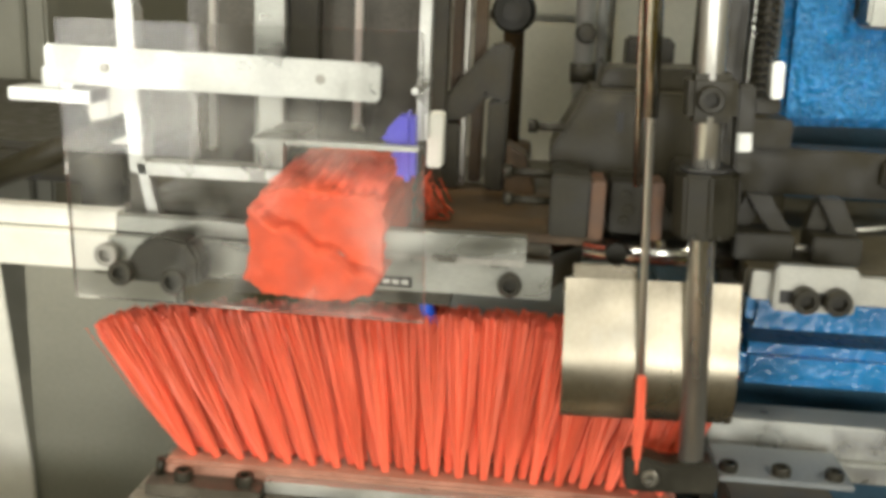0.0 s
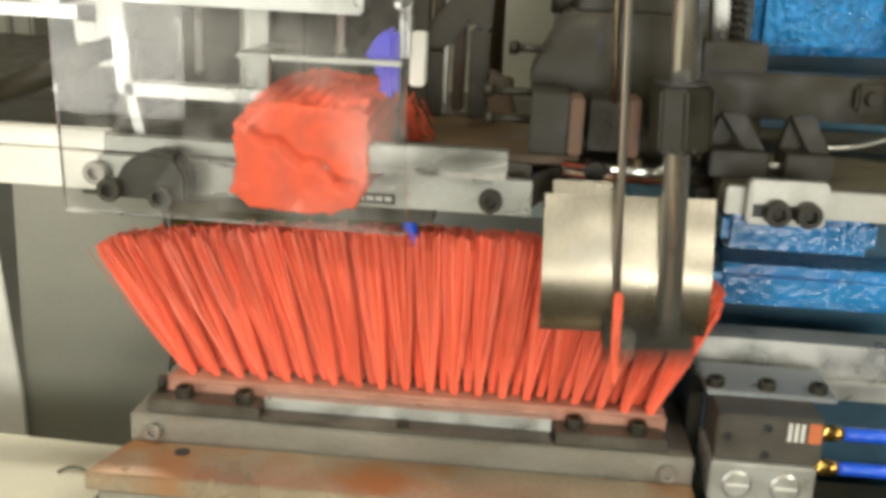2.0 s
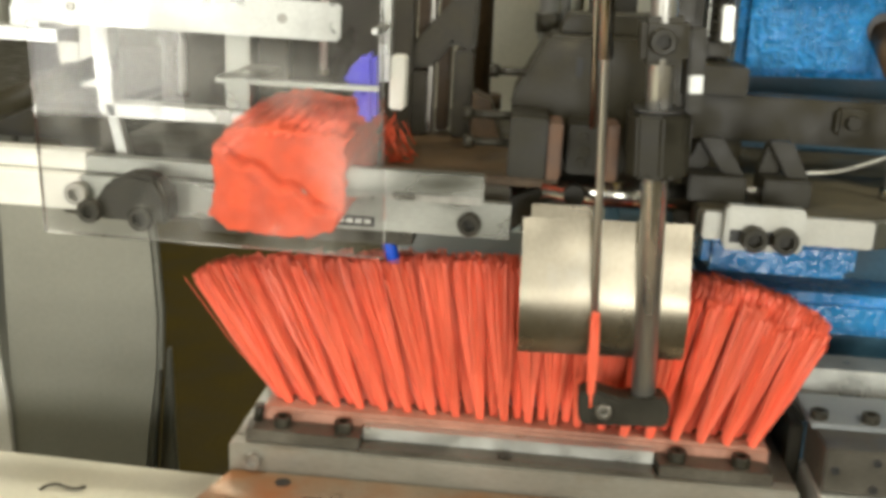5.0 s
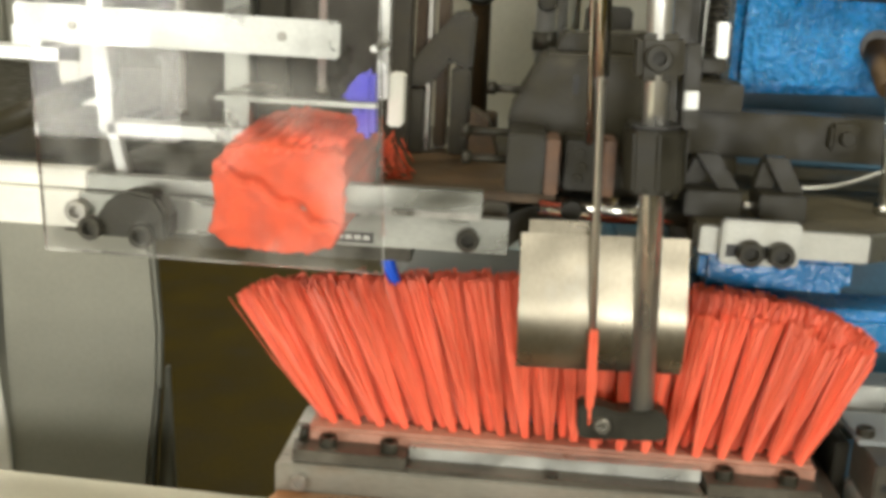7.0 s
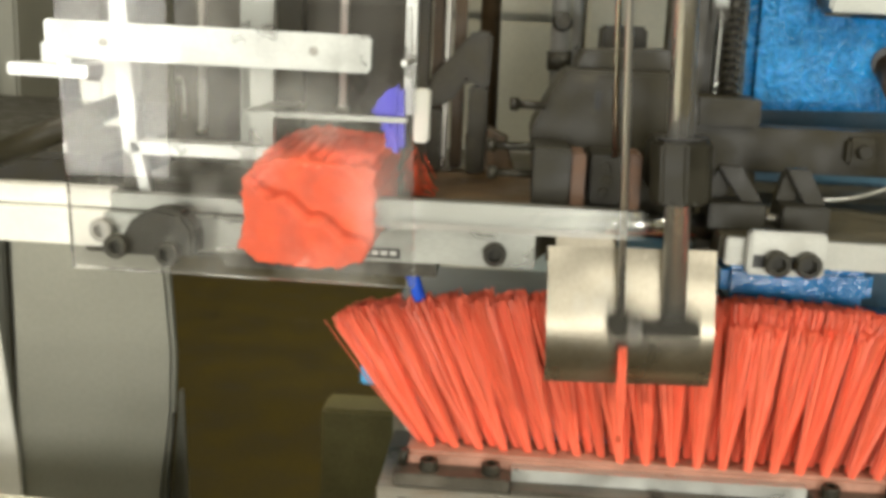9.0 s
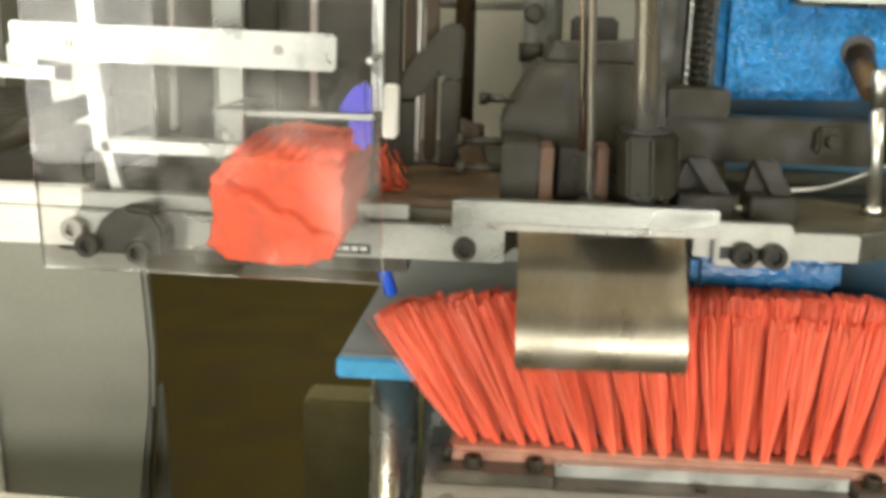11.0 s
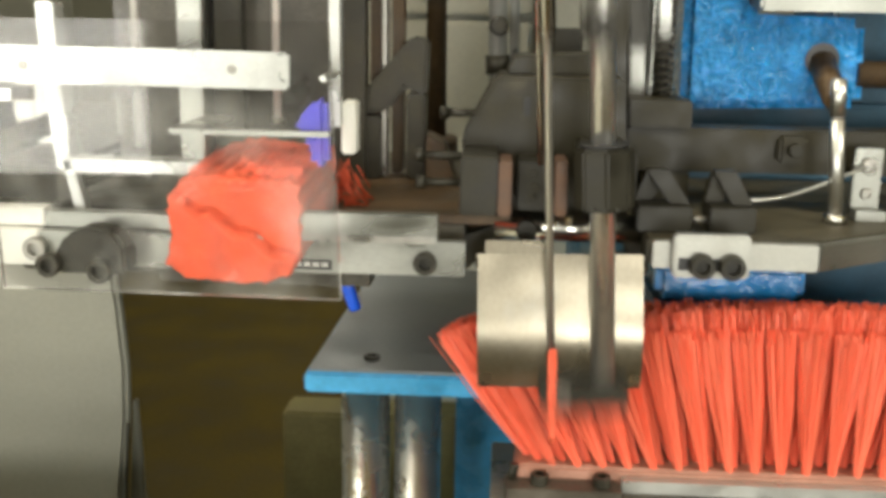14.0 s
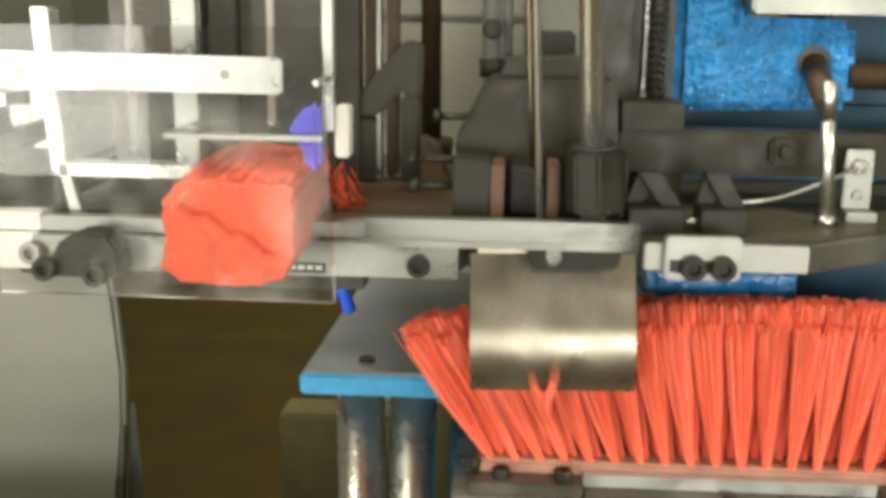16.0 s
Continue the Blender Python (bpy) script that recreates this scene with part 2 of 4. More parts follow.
def cap_screw(parent, x, y, z, r=0.0065, h=0.006, way=(0, -1, 0), material=None, label="", name="screw"):
    """A socket-head cap screw that stands out along way, with its hexagon socket sunk in."""
    w = Vector(way)
    one = bmesh.new()
    seg = 24
    prof = [(r * 0.96, 0), (r, h * 0.1), (r, h * 0.85), (r * 0.9, h), (r * 0.55, h)]
    rings = []
    for rr, hh in prof:
        rings.append([one.verts.new((rr * math.cos(2 * math.pi * k / seg), rr * math.sin(2 * math.pi * k / seg), hh)) for k in range(seg)])
    for rr, hh in ((r * 0.5, h * 0.95), (r * 0.5, h * 0.35)):
        rings.append([one.verts.new((rr * math.cos(2 * math.pi * k / seg) / (0.93 + 0.07 * math.cos(6 * 2 * math.pi * k / seg)), rr * math.sin(2 * math.pi * k / seg) / (0.93 + 0.07 * math.cos(6 * 2 * math.pi * k / seg)), hh)) for k in range(seg)])
    for a, b in zip(rings, rings[1:]):
        for k in range(seg):
            one.faces.new((a[k - 1], a[k], b[k], b[k - 1]))
    one.faces.new(rings[-1]), one.faces.new(rings[0][::-1])
    one.transform(Matrix.Translation((x, y, z)) @ w.to_track_quat("Z", "Y").to_matrix().to_4x4())
    return part(name, one, material or BLACK, parent, label)


# ---- structure: the workshop ----
def structure(name, bm, material, label, category):
    return tagged(part(name, bm, material), label, category, "", "structure")


structure("floor", box(-4, 4, -3, 7, -0.1, 0, 0), FLOORM, "brown oil-stained workshop floor", "floor")
structure("ceiling", box(-4, 4, -3, 7, 3.0, 3.1, 0), CEILM, "plain tan boarded workshop ceiling", "ceiling")
structure("wall_north", box(-4, 4, 7, 7.1, 0, 3, 0), WALLM, "grey-green painted workshop wall", "wall")
ws, edge = bmesh.new(), -4.0
for wx, wz, ww, wh, wp in WINDOWS:
    x0, x1, z0, z1 = wx - ww / 2 - 0.02, wx + ww / 2 + 0.02, wz - wh / 2 - 0.02, wz + wh / 2 + 0.02
    box(edge, x0, -3.1, -3, 0, 3, 0, ws), box(x0, x1, -3.1, -3, 0, z0, 0, ws), box(x0, x1, -3.1, -3, z1, 3, 0, ws)
    edge = x1
box(edge, 4, -3.1, -3, 0, 3, 0, ws)
structure("wall_south", ws, WALLM, "grey-green painted workshop wall with window opening", "wall")
structure("wall_west", box(-4.1, -4, -3, 7, 0, 3, 0), WALLM, "grey-green painted workshop wall", "wall")
structure("wall_east", box(4, 4.1, -3, 7, 0, 3, 0), WALLM, "grey-green painted workshop wall", "wall")
for k, (wx, wz, ww, wh, wp) in enumerate(WINDOWS):
    win = thing("window_%d" % (k + 1), "white-framed workshop window", "window", kind="structure")
    x0, x1, z0, z1 = wx - ww / 2, wx + ww / 2, wz - wh / 2, wz + wh / 2
    for a, b, c, d in ((x0, x1, z0, z0 + 0.05), (x0, x1, z1 - 0.05, z1), (x0, x0 + 0.05, z0 + 0.05, z1 - 0.05), (x1 - 0.05, x1, z0 + 0.05, z1 - 0.05), (wx - 0.03, wx + 0.03, z0 + 0.05, z1 - 0.05)):
        part("window_frame", box(a, b, -3.08, -3.02, c, d, 0.004), WHITE, win)
for tx, ty, tz, tl, tw in TUBES:
    th = thing("ceiling_light", "white fluorescent batten lamp hung under the ceiling", "lamp", (tx, ty, tz), "ceiling battens")
    part("housing", box(-tl / 2, tl / 2, -0.05, 0.05, 0.02, 0.07, 0.004), WHITE, th)
    for dy in (-0.028, 0.028):
        part("tube", rod((-tl / 2 + 0.02, dy, 0.0), (tl / 2 - 0.02, dy, 0.0), 0.013), GLOW, th, "glowing white tube")
    for dx in (-tl / 3, tl / 3):
        part("hanger", rod((dx, 0, 0.07), (dx, 0, 3.0 - tz), 0.004, seg=8), STEEL, th)

# ---- background behind the machine ----
cab = thing("control_cabinet", "grey-green enamelled machine cabinet with pale corner post", "cabinet")
part("panel", prism([(-0.333, 0.0), (-0.252, 0.0), (-0.236, 0.66), (-0.2280, 0.78), (-0.2205, 0.84), (-0.2190, 0.88), (-0.2215, 0.92), (-0.2265, 0.985), (-0.333, 0.985)], "y", 0.15, 0.162, 0.003), OLIVE, cab)
part("corner_post", prism([(-0.43, 0.0), (-0.300, 0.0), (-0.332, 0.80), (-0.352, 0.99), (-0.43, 0.99)], "y", 0.146, 0.149, 0.001), WHITE, cab, "pale painted corner post")
part("kick_strip", prism([(-0.246, 0.0), (-0.214, 0.0), (-0.214, 0.70), (-0.219, 0.85), (-0.2215, 0.85), (-0.236, 0.66)], "y", 0.166, 0.172, 0.001), OLIVE, cab)
part("cable", pipe(curve_points((-0.2190, 0.148, 0.84), (-0.2205, 0.147, 0.81), (-0.2235, 0.147, 0.78), (-0.2350, 0.148, 0.60)), 0.0013), BLACK, cab, "thin black cable")

rear = thing("cream_cabinet", "cream enamelled cabinet behind the machine head", "cabinet")
part("body", box(-0.085, 0.16, 0.42, 0.80, 0.0, 1.60, 0.004), CREAM, rear)
part("door", box(-0.075, 0.062, 0.405, 0.4195, 0.85, 1.118, 0.003), CREAM, rear)
part("door", box(-0.075, 0.062, 0.405, 0.4195, 1.122, 1.45, 0.003), CREAM, rear)
part("door", box(0.066, 0.155, 0.405, 0.4195, 0.85, 1.45, 0.003), CREAM, rear)

far = thing("dark_workbench", "dark cluttered workbench far behind the machine", "workbench")
part("worktop", box(-1.6, -0.50, 0.75, 1.5, 0.88, 0.93, 0.01), DARK, far)
for lx in (-1.5, -0.56):
    part("leg", box(lx - 0.03, lx + 0.03, 0.8, 0.86, 0, 0.88, 0.003), DARK, far)
locker = thing("tall_locker", "grey-green enamelled locker behind the dark workbench", "locker")
part("body", box(-2.1, -0.98, 1.52, 1.95, 0.0, 1.75, 0.006), OLIVE, locker)
for k in range(3):
    part("door", box(-2.08 + 0.36 * k, -1.74 + 0.36 * k, 1.503, 1.5195, 0.05, 1.73, 0.004), OLIVE, locker)

# ---- the cream tray and the table under the head ----
tray = thing("cream_tray", "cream sheet-metal tray with worn black print", "tray")
part("top", prism([(-0.70, -0.40), (-0.03, -0.40), (-0.03, 0.041), (-0.29, 0.052), (-0.70, 0.070)], "z", 0.806, 0.82, 0.002), CREAM, tray)
part("support", box(-0.69, -0.06, -0.38, 0.03, 0.0, 0.806, 0.003), CREAM, tray)
for k in range(7):
    part("print_bar", box(-0.2095 + 0.0052 * k, -0.2070 + 0.0052 * k, -0.018 - 0.001 * k, -0.009 - 0.001 * k + 0.003 * (k % 3), 0.8203, 0.8207, 0), INK, tray, "unreadable black print")
clip = thing("wire_clip", "small dark bent wire clip lying on the tray", "clip", (-0.2290, 0.010, 0.8205))
part("wire", pipe(curve_points((-0.012, -0.004, 0.001), (-0.002, 0.006, 0.006), (0.004, -0.008, 0.001), (0.012, 0.004, 0.001)), 0.0009, 8), BLACK, clip)

bed = thing("machine_bed", "deep blue painted machine bed with rounded ledges", "machine")
part("body", box(0.10, 0.60, 0.115, 0.60, 0.0, 0.936, 0.006), NAVY, bed)
part("upper_ledge", box(0.128, 0.212, 0.05, 0.12, 0.970, 0.992, 0.005), GLOSSB, bed, "glossy blue ledge")
part("lower_ledge", box(0.128, 0.262, 0.06, 0.16, 0.934, 0.958, 0.006), GLOSSB, bed, "glossy blue ledge")
part("neck", box(0.14, 0.50, 0.10, 0.40, 0.936, 1.000, 0.004), NAVY, bed)
# opaque olive box in place of a see-through bin, toned near the floor
part("bin_stand_in", box(-0.142, 0.011, 0.30, 0.34, 0.0, 0.79, 0.003), DRAB, bed, "solid dull olive box standing in for a clear bin")
part("side_panel", box(0.012, 0.10, 0.16, 0.50, 0.0, 0.890, 0.004), BLUE2, bed)

table = thing("support_table", "grey ground table plate with blue painted edge on chrome columns", "table")
part("edge", prism([(-0.077, 0.066), (0.13, 0.066), (0.13, 0.32), (-0.067, 0.32)], "z", 0.9005, 0.9135, 0.0015), BLUE2, table, "blue painted plate edge")
part("plate", prism([(-0.075, 0.068), (0.128, 0.068), (0.128, 0.318), (-0.065, 0.318)], "z", 0.9136, 0.9155, 0.0006), PLATE, table, "grey oily plate face")
for lx, lr in ((-0.0445, 0.0155), (-0.0105, 0.0150)):
    part("column", rod((lx, 0.105, 0.0), (lx, 0.105, 0.9005), lr, seg=40), COLM, table, "polished chrome column")
cap_screw(table, -0.0385, 0.089, 0.9155, 0.0052, 0.0022, (0, 0, 1))

# ---- deck and head ----
deck = thing("head_deck", "dark oily steel deck of the tufting head", "deck")
part("plate", prism([(0.115, 0.003), (0.2004, 0.003), (0.42, 0.15), (0.42, 0.30), (-0.06, 0.30), (-0.06, 0.022), (0.02, 0.022), (0.02, 0.062), (0.115, 0.062)], "z", 1.0035, 1.0165, 0.001), DECKM, deck)
part("left_plate", box(-0.055, 0.045, 0.024, 0.16, 1.0166, 1.0215, 0.001), RUST, deck, "brown oil-stained plate")
part("front_bar", box(0.117, 0.2004, -0.004, 0.0028, 1.0025, 1.0165, 0.0008), DULLALU, deck, "pale aluminium front bar")
part("side_bar", prism([(0.2012, -0.0035), (0.425, 0.146), (0.4225, 0.1495), (0.1995, 0.0026)], "z", 1.0028, 1.0163, 0.0004), STEEL, deck)
part("pedestal", box(0.16, 0.42, 0.10, 0.30, 0.99, 1.0034, 0.001), NAVY, deck)
part("chrome_shaft", rod((0.036, 0.030, 1.0150), (0.118, 0.030, 1.0150), 0.0075), CHROME, deck, "chrome cross shaft")
part("shaft_stop", rod((0.053, 0.0240, 1.0150), (0.053, 0.017, 1.0150), 0.0055), BLACK, deck)
part("hinge_arm", prism([(0.020, 1.010), (0.036, 1.016), (0.036, 1.004), (0.020, 0.990)], "y", 0.026, 0.036, 0.001), DARK, deck)
part("hinge_arm", prism([(0.104, 1.016), (0.118, 1.014), (0.120, 0.992), (0.110, 0.990)], "y", 0.026, 0.036, 0.001), DARK, deck)

adj = thing("adjusting_block", "pale aluminium slotted block with two black socket screws", "clamp block")
part("block", box(0.1262, 0.1642, -0.0130, -0.0042, 1.0000, 1.0222, 0.0012), DULLALU, adj)
part("slot", box(0.1285, 0.1605, -0.0134, -0.0128, 1.0040, 1.0105, 0.0002), INK, adj, "dark slot")
cap_screw(adj, 0.1398, -0.0135, 1.0072, 0.0064, 0.007)
cap_screw(adj, 0.1546, -0.0135, 1.0072, 0.0064, 0.007)

hold = thing("tool_holder", "black steel tool holder with brown fibre pads and bored guide", "tool holder")
part("rear_body", prism([(0.020, 1.0166), (0.016, 1.060), (0.034, 1.094), (0.105, 1.094), (0.110, 1.0166)], "y", 0.052, 0.115, 0.002), DARK, hold)
part("rear_cap", prism([(0.040, 1.094), (0.044, 1.104), (0.095, 1.106), (0.100, 1.094)], "y", 0.075, 0.12, 0.001), DARK, hold)
part("slot", box(0.050, 0.0535, 0.0505, 0.0525, 1.073, 1.083, 0.0003), INK, hold)
part("left_jaw", box(0.0175, 0.0370, 0.002, 0.052, 1.0260, 1.0560, 0.001), BLACK, hold)
part("fibre_pad", box(0.0372, 0.0442, 0.000, 0.030, 1.0262, 1.0545, 0.0008), BROWN, hold, "brown fibre pad")
part("fibre_pad", box(0.0665, 0.0728, 0.004, 0.030, 1.0264, 1.0550, 0.0008), BROWN, hold, "brown fibre pad")
part("latch_plate", box(0.0475, 0.0632, 0.012, 0.050, 1.0275, 1.0530, 0.0008), BLACK, hold)
for sx, sz in ((0.0550, 1.0470), (0.0562, 1.0400), (0.0545, 1.0340)):
    cap_screw(hold, sx, 0.012, sz, 0.0026, 0.002, material=DARK)
gd = rod((0.0902, -0.0140, 1.0350), (0.0885, -0.0140, 1.0655), 0.0155, seg=8)
for f_ in gd.faces:
    f_.smooth = False
bmesh.ops.bevel(gd, geom=gd.edges[:], offset=0.0014, segments=2, affect="EDGES")
part("guide", box(0.0785, 0.1050, -0.016, 0.046, 1.0352, 1.0625, 0.0016), BLACK, hold)
part("guide_barrel", gd, BLACK, hold)
part("guide_bar", rod((0.0585, 0.004, 1.0531), (0.0460, 0.004, 1.30), 0.0017), CHROME, hold, "slim chrome guide bar")
part("guide_ring", rod((0.0886, -0.0140, 1.0655), (0.0885, -0.0140, 1.0673), 0.0122), INK, hold, "black bore ring")
for sx in (0.083, 0.089, 0.095):
    part("bead", rod((sx, -0.0280, 1.0368), (sx, -0.0294, 1.0368), 0.0010, seg=10), BLACK, hold)
for sx, sy, sz, ln in ((-0.002, 0.012, 1.0555, 0.020), (-0.001, 0.012, 1.0415, 0.019), (0.009, 0.045, 1.0745, 0.014)):
    s_ = part("set_screw", rod((sx, sy, sz), (sx + ln, sy, sz), 0.0022, seg=12), BLACK, hold, "black set screw")
    part("head", rod((sx - 0.005, sy, sz), (sx, sy, sz), 0.0036, seg=16, bev=0.0004), BLACK, s_)

for px_, pw, tilt in ((0.1255, 0.029, 0), (0.1610, 0.024, 8)):
    br = thing("guide_bracket", "dark grey angled steel bracket on the deck", "bracket", (px_, 0.022, 1.0166), "deck brackets")
    part("base", box(-pw / 2, pw / 2, -0.004, 0.024, 0.0, 0.0135, 0.0009), BLACK, br)
    part("leg", prism([(-pw / 2, 0.0136), (-pw / 2 + 0.010, 0.0136), (0.0016, 0.0290), (-0.0085, 0.0290)], "y", 0.014, 0.023, 0.0007), DARK, br)
    part("leg", prism([(pw / 2 - 0.011, 0.0136), (pw / 2, 0.0136), (0.0020, 0.0320), (-0.0100, 0.0320)], "y", 0.0052, 0.0138, 0.0007), BLACK, br)
part("pivot_pin", rod((0.1405, 0.024, 1.0230), (0.1490, 0.024, 1.0230), 0.0021), DULL, deck, "bright pivot pin")
wire = thing("bowden_wire", "thin pale wire from bracket to steel lug", "wire")
part("strand", pipe(curve_points((0.172, 0.030, 1.0330), (0.195, 0.032, 1.0330), (0.212, 0.054, 1.0380), (0.245, 0.071, 1.0460)), 0.0010, 8), ALU, wire)

pin = thing("stop_pin", "polished steel stop pin with hexagon foot", "pin", (0.2250, 0.055, 1.0166))
part("foot", rod((0, 0, 0), (0, 0, 0.0055), 0.0066, seg=6, bev=0.0004), CHROME, pin)
part("shaft", rod((0, 0, 0.0055), (-0.0040, 0, 0.058), 0.0039), PINM, pin)
part("groove", rod((-0.0040, 0, 0.058), (-0.0041, 0, 0.0595), 0.0036), DULL, pin)
part("head", rod((-0.0041, 0, 0.0595), (-0.0055, 0, 0.0800), 0.0042, bev=0.0008), PINM, pin)
lug = thing("steel_lug", "small bright steel lug with screw on the deck", "lug", (0.2470, 0.074, 1.0166))
part("plate", box(-0.0078, 0.0078, 0.0, 0.006, 0.0, 0.040, 0.0008), STEEL, lug)
part("toe", box(-0.0085, 0.0085, -0.012, 0.0, 0.0, 0.006, 0.0006), STEEL, lug)
cap_screw(lug, 0.0, 0.0, 0.030, 0.0048, 0.004, material=DULL)
cap_screw(lug, 0.0, 0.0, 0.014, 0.0034, 0.003, material=DULL)

cross = thing("cross_bar", "dark oily steel cross bar with square nut", "bar")
part("bar", box(0.112, 0.42, 0.090, 0.115, 1.0380, 1.0640, 0.0012), DARK, cross)
part("foot", box(0.30, 0.34, 0.090, 0.115, 1.0166, 1.0379, 0.001), DARK, cross)
part("foot", box(0.13, 0.15, 0.092, 0.113, 1.0166, 1.0379, 0.001), DARK, cross)
part("nut", box(0.1985, 0.2150, 0.082, 0.0898, 1.0455, 1.0610, 0.002), DARK, cross)
part("stud", rod((0.2068, 0.0820, 1.0535), (0.2068, 0.0760, 1.0535), 0.0042, bev=0.0006), BLACK, cross)
part("top_slide", box(0.112, 0.148, 0.085, 0.125, 1.0642, 1.0800, 0.001), DARK, cross)

cast = thing("cast_frame", "bright blue hammered-paint cast machine frame", "machine frame")
part("casting", prism([(0.1475, 1.36), (0.1515, 1.0690), (0.2660, 1.0720), (0.2630, 1.1275), (0.1910, 1.1295), (0.1880, 1.36)], "y", 0.15, 0.32, 0.006), BLUE, cast)
part("base", box(0.16, 0.42, 0.20, 0.32, 1.0166, 1.0700, 0.003), NAVY, cast)
part("wing", box(0.262, 0.45, 0.215, 0.32, 1.0702, 1.36, 0.003), NAVY, cast)
part("slide_block", box(0.1925, 0.36, 0.13, 0.20, 1.1315, 1.1700, 0.002), STEEL, cast, "ground steel slide block")
part("lever_shaft", rod((0.2620, 0.16, 1.0930), (0.42, 0.16, 1.0930), 0.0085), RUST, cast, "brown oily shaft")
part("lever", rod((0.2375, 0.152, 1.1010), (0.2390, 0.120, 1.0790), 0.0085, 0.0072, bev=0.001), RUST, cast, "worn brown lever")
part("lever_hole", rod((0.2373, 0.1505, 1.1020), (0.2373, 0.1485, 1.1020), 0.0105), INK, cast)

slides = thing("slide_rails", "dark vertical slide rails with bright edges", "rails")
for x0, x1, m_ in ((0.1215, 0.1300, DARK), (0.1325, 0.1340, STEEL), (0.1345, 0.1465, BLACK)):
    part("rail", box(x0 - 0.004, x1 - 0.004, 0.13, 0.16, 1.0166, 1.40, 0.0008), m_, slides)
part("carrier", box(0.098, 0.1200, 0.125, 0.15, 1.0166, 1.40, 0.0012), DARK, slides)

spring = thing("return_spring", "dark coil return spring beside the blue frame", "spring")
part("coil", pipe([(0.1350 + 0.0052 * math.cos(k * 0.6), 0.120 + 0.0052 * math.sin(k * 0.6), 1.0805 + 0.00045 * k) for k in range(330)], 0.0009, 6), BLACK, spring)
part("core", rod((0.1350, 0.120, 1.0801), (0.1345, 0.120, 1.30), 0.0026), DULL, spring)

# ---- left of the head: arms and posts ----
post = thing("machine_post", "dark round machine post before the cream cabinet", "post")
part("shaft", rod((-0.0135, 0.30, 1.0166), (-0.0180, 0.30, 1.45), 0.0078), RUST, post)
part("foot", rod((-0.0135, 0.30, 1.0166), (-0.0135, 0.30, 1.030), 0.017, bev=0.001), RUST, post)
knob = thing("sliding_knob", "black clamp knob that slides on the round machine post", "knob")
part("collar", rod((-0.0150, 0.30, 1.118), (-0.0152, 0.30, 1.138), 0.0115, bev=0.001), BLACK, knob)
part("grip", rod((-0.0150, 0.289, 1.128), (-0.0150, 0.262, 1.128), 0.0165, 0.0150, bev=0.002), BLACK, knob)
part("screw", rod((-0.0150, 0.262, 1.128), (-0.0150, 0.258, 1.128), 0.0075), DARK, knob)
bars = thing("guide_columns", "pale steel guide columns behind the head", "columns")
for x_, r_, m_ in ((0.036, 0.0062, ALU), (0.0465, 0.0032, ALU), (0.112, 0.0052, DARK)):
    part("column", rod((x_, 0.17, 1.0215), (x_ - 0.008, 0.17, 1.42), r_), m_, bars)
part("collar", rod((0.0345, 0.17, 1.088), (0.0340, 0.17, 1.100), 0.0080), BLACK, bars)
kb = part("knob", rod((0.0345, 0.163, 1.1190), (0.0345, 0.148, 1.1190), 0.0066, 0.0060, bev=0.001), BLACK, bars, "black clamp knob")
part("knob_face", rod((0.0345, 0.148, 1.1190), (0.0345, 0.1465, 1.1190), 0.0034), DARK, kb)
part("motor_block", box(0.060, 0.088, 0.15, 0.19, 1.0166, 1.118, 0.002), BLACK, bars)
arm = thing("swing_arm", "grey cast swing arm with two legs", "arm")
part("web", prism([(-0.052, 1.062), (-0.052, 1.075), (-0.020, 1.112), (-0.009, 1.110), (-0.010, 1.075), (-0.024, 1.080), (-0.034, 1.066)], "y", 0.135, 0.160, 0.002), DARK, arm)
part("leg", box(-0.0505, -0.0385, 0.135, 0.160, 1.0216, 1.0619, 0.0015), DARK, arm)
part("leg", box(-0.0225, -0.0105, 0.135, 0.160, 1.0216, 1.0765, 0.0015), DARK, arm)
part("wedge", prism([(-0.0095, 1.0216), (0.010, 1.0216), (0.002, 1.046), (-0.0095, 1.052)], "y", 0.13, 0.155, 0.001), RUST, arm)
upr = thing("upright_plates", "dark oily upright plates beside the feed box", "plates")
for x0, x1, y_, m_ in ((-0.0640, -0.0480, 0.13, DARK), (-0.0475, -0.0400, 0.15, RUST), (-0.0385, -0.0360, 0.14, DULL), (-0.0345, -0.0270, 0.16, RUST)):
    part("plate", box(x0, x1, y_, y_ + 0.02, 1.0216 if x0 > -0.05 else 1.0166, 1.40, 0.001), m_, upr)

# ---- feed rail, box and bundle ----
rail = thing("feed_rail", "ground steel feed rail with black socket screw", "rail")
part("strip", box(-0.2048, 0.0210, 0.0, 0.0090, 0.9935, 1.0120, 0.0006), STEEL, rail)
# both strips are split at the guard's edge, white to the left of it
part("pale_strip", box(-0.42, -0.2052, -0.001, 0.0090, 0.9935, 1.0120, 0.0006), WHITE, rail, "white rail end")
part("upper_strip", box(-0.2048, -0.030, 0.0092, 0.0215, 1.0125, 1.0205, 0.0006), STEEL, rail)
part("pale_upper_strip", box(-0.42, -0.2052, 0.0092, 0.0215, 1.0125, 1.0225, 0.0006), WHITE, rail, "white rail end")
part("mount", box(-0.225, -0.06, 0.0216, 0.16, 0.985, 1.0120, 0.001), DARK, rail)
part("under_strip", box(-0.145, -0.030, 0.012, 0.060, 0.9830, 0.9930, 0.0008), SMOKY, rail)
cap_screw(rail, 0.0005, 0.0, 1.0010, 0.0060, 0.0065)
part("pin_hole", rod((-0.0440, -0.0003, 1.0012), (-0.0440, 0.001, 1.0012), 0.0028, seg=16), DULL, rail)
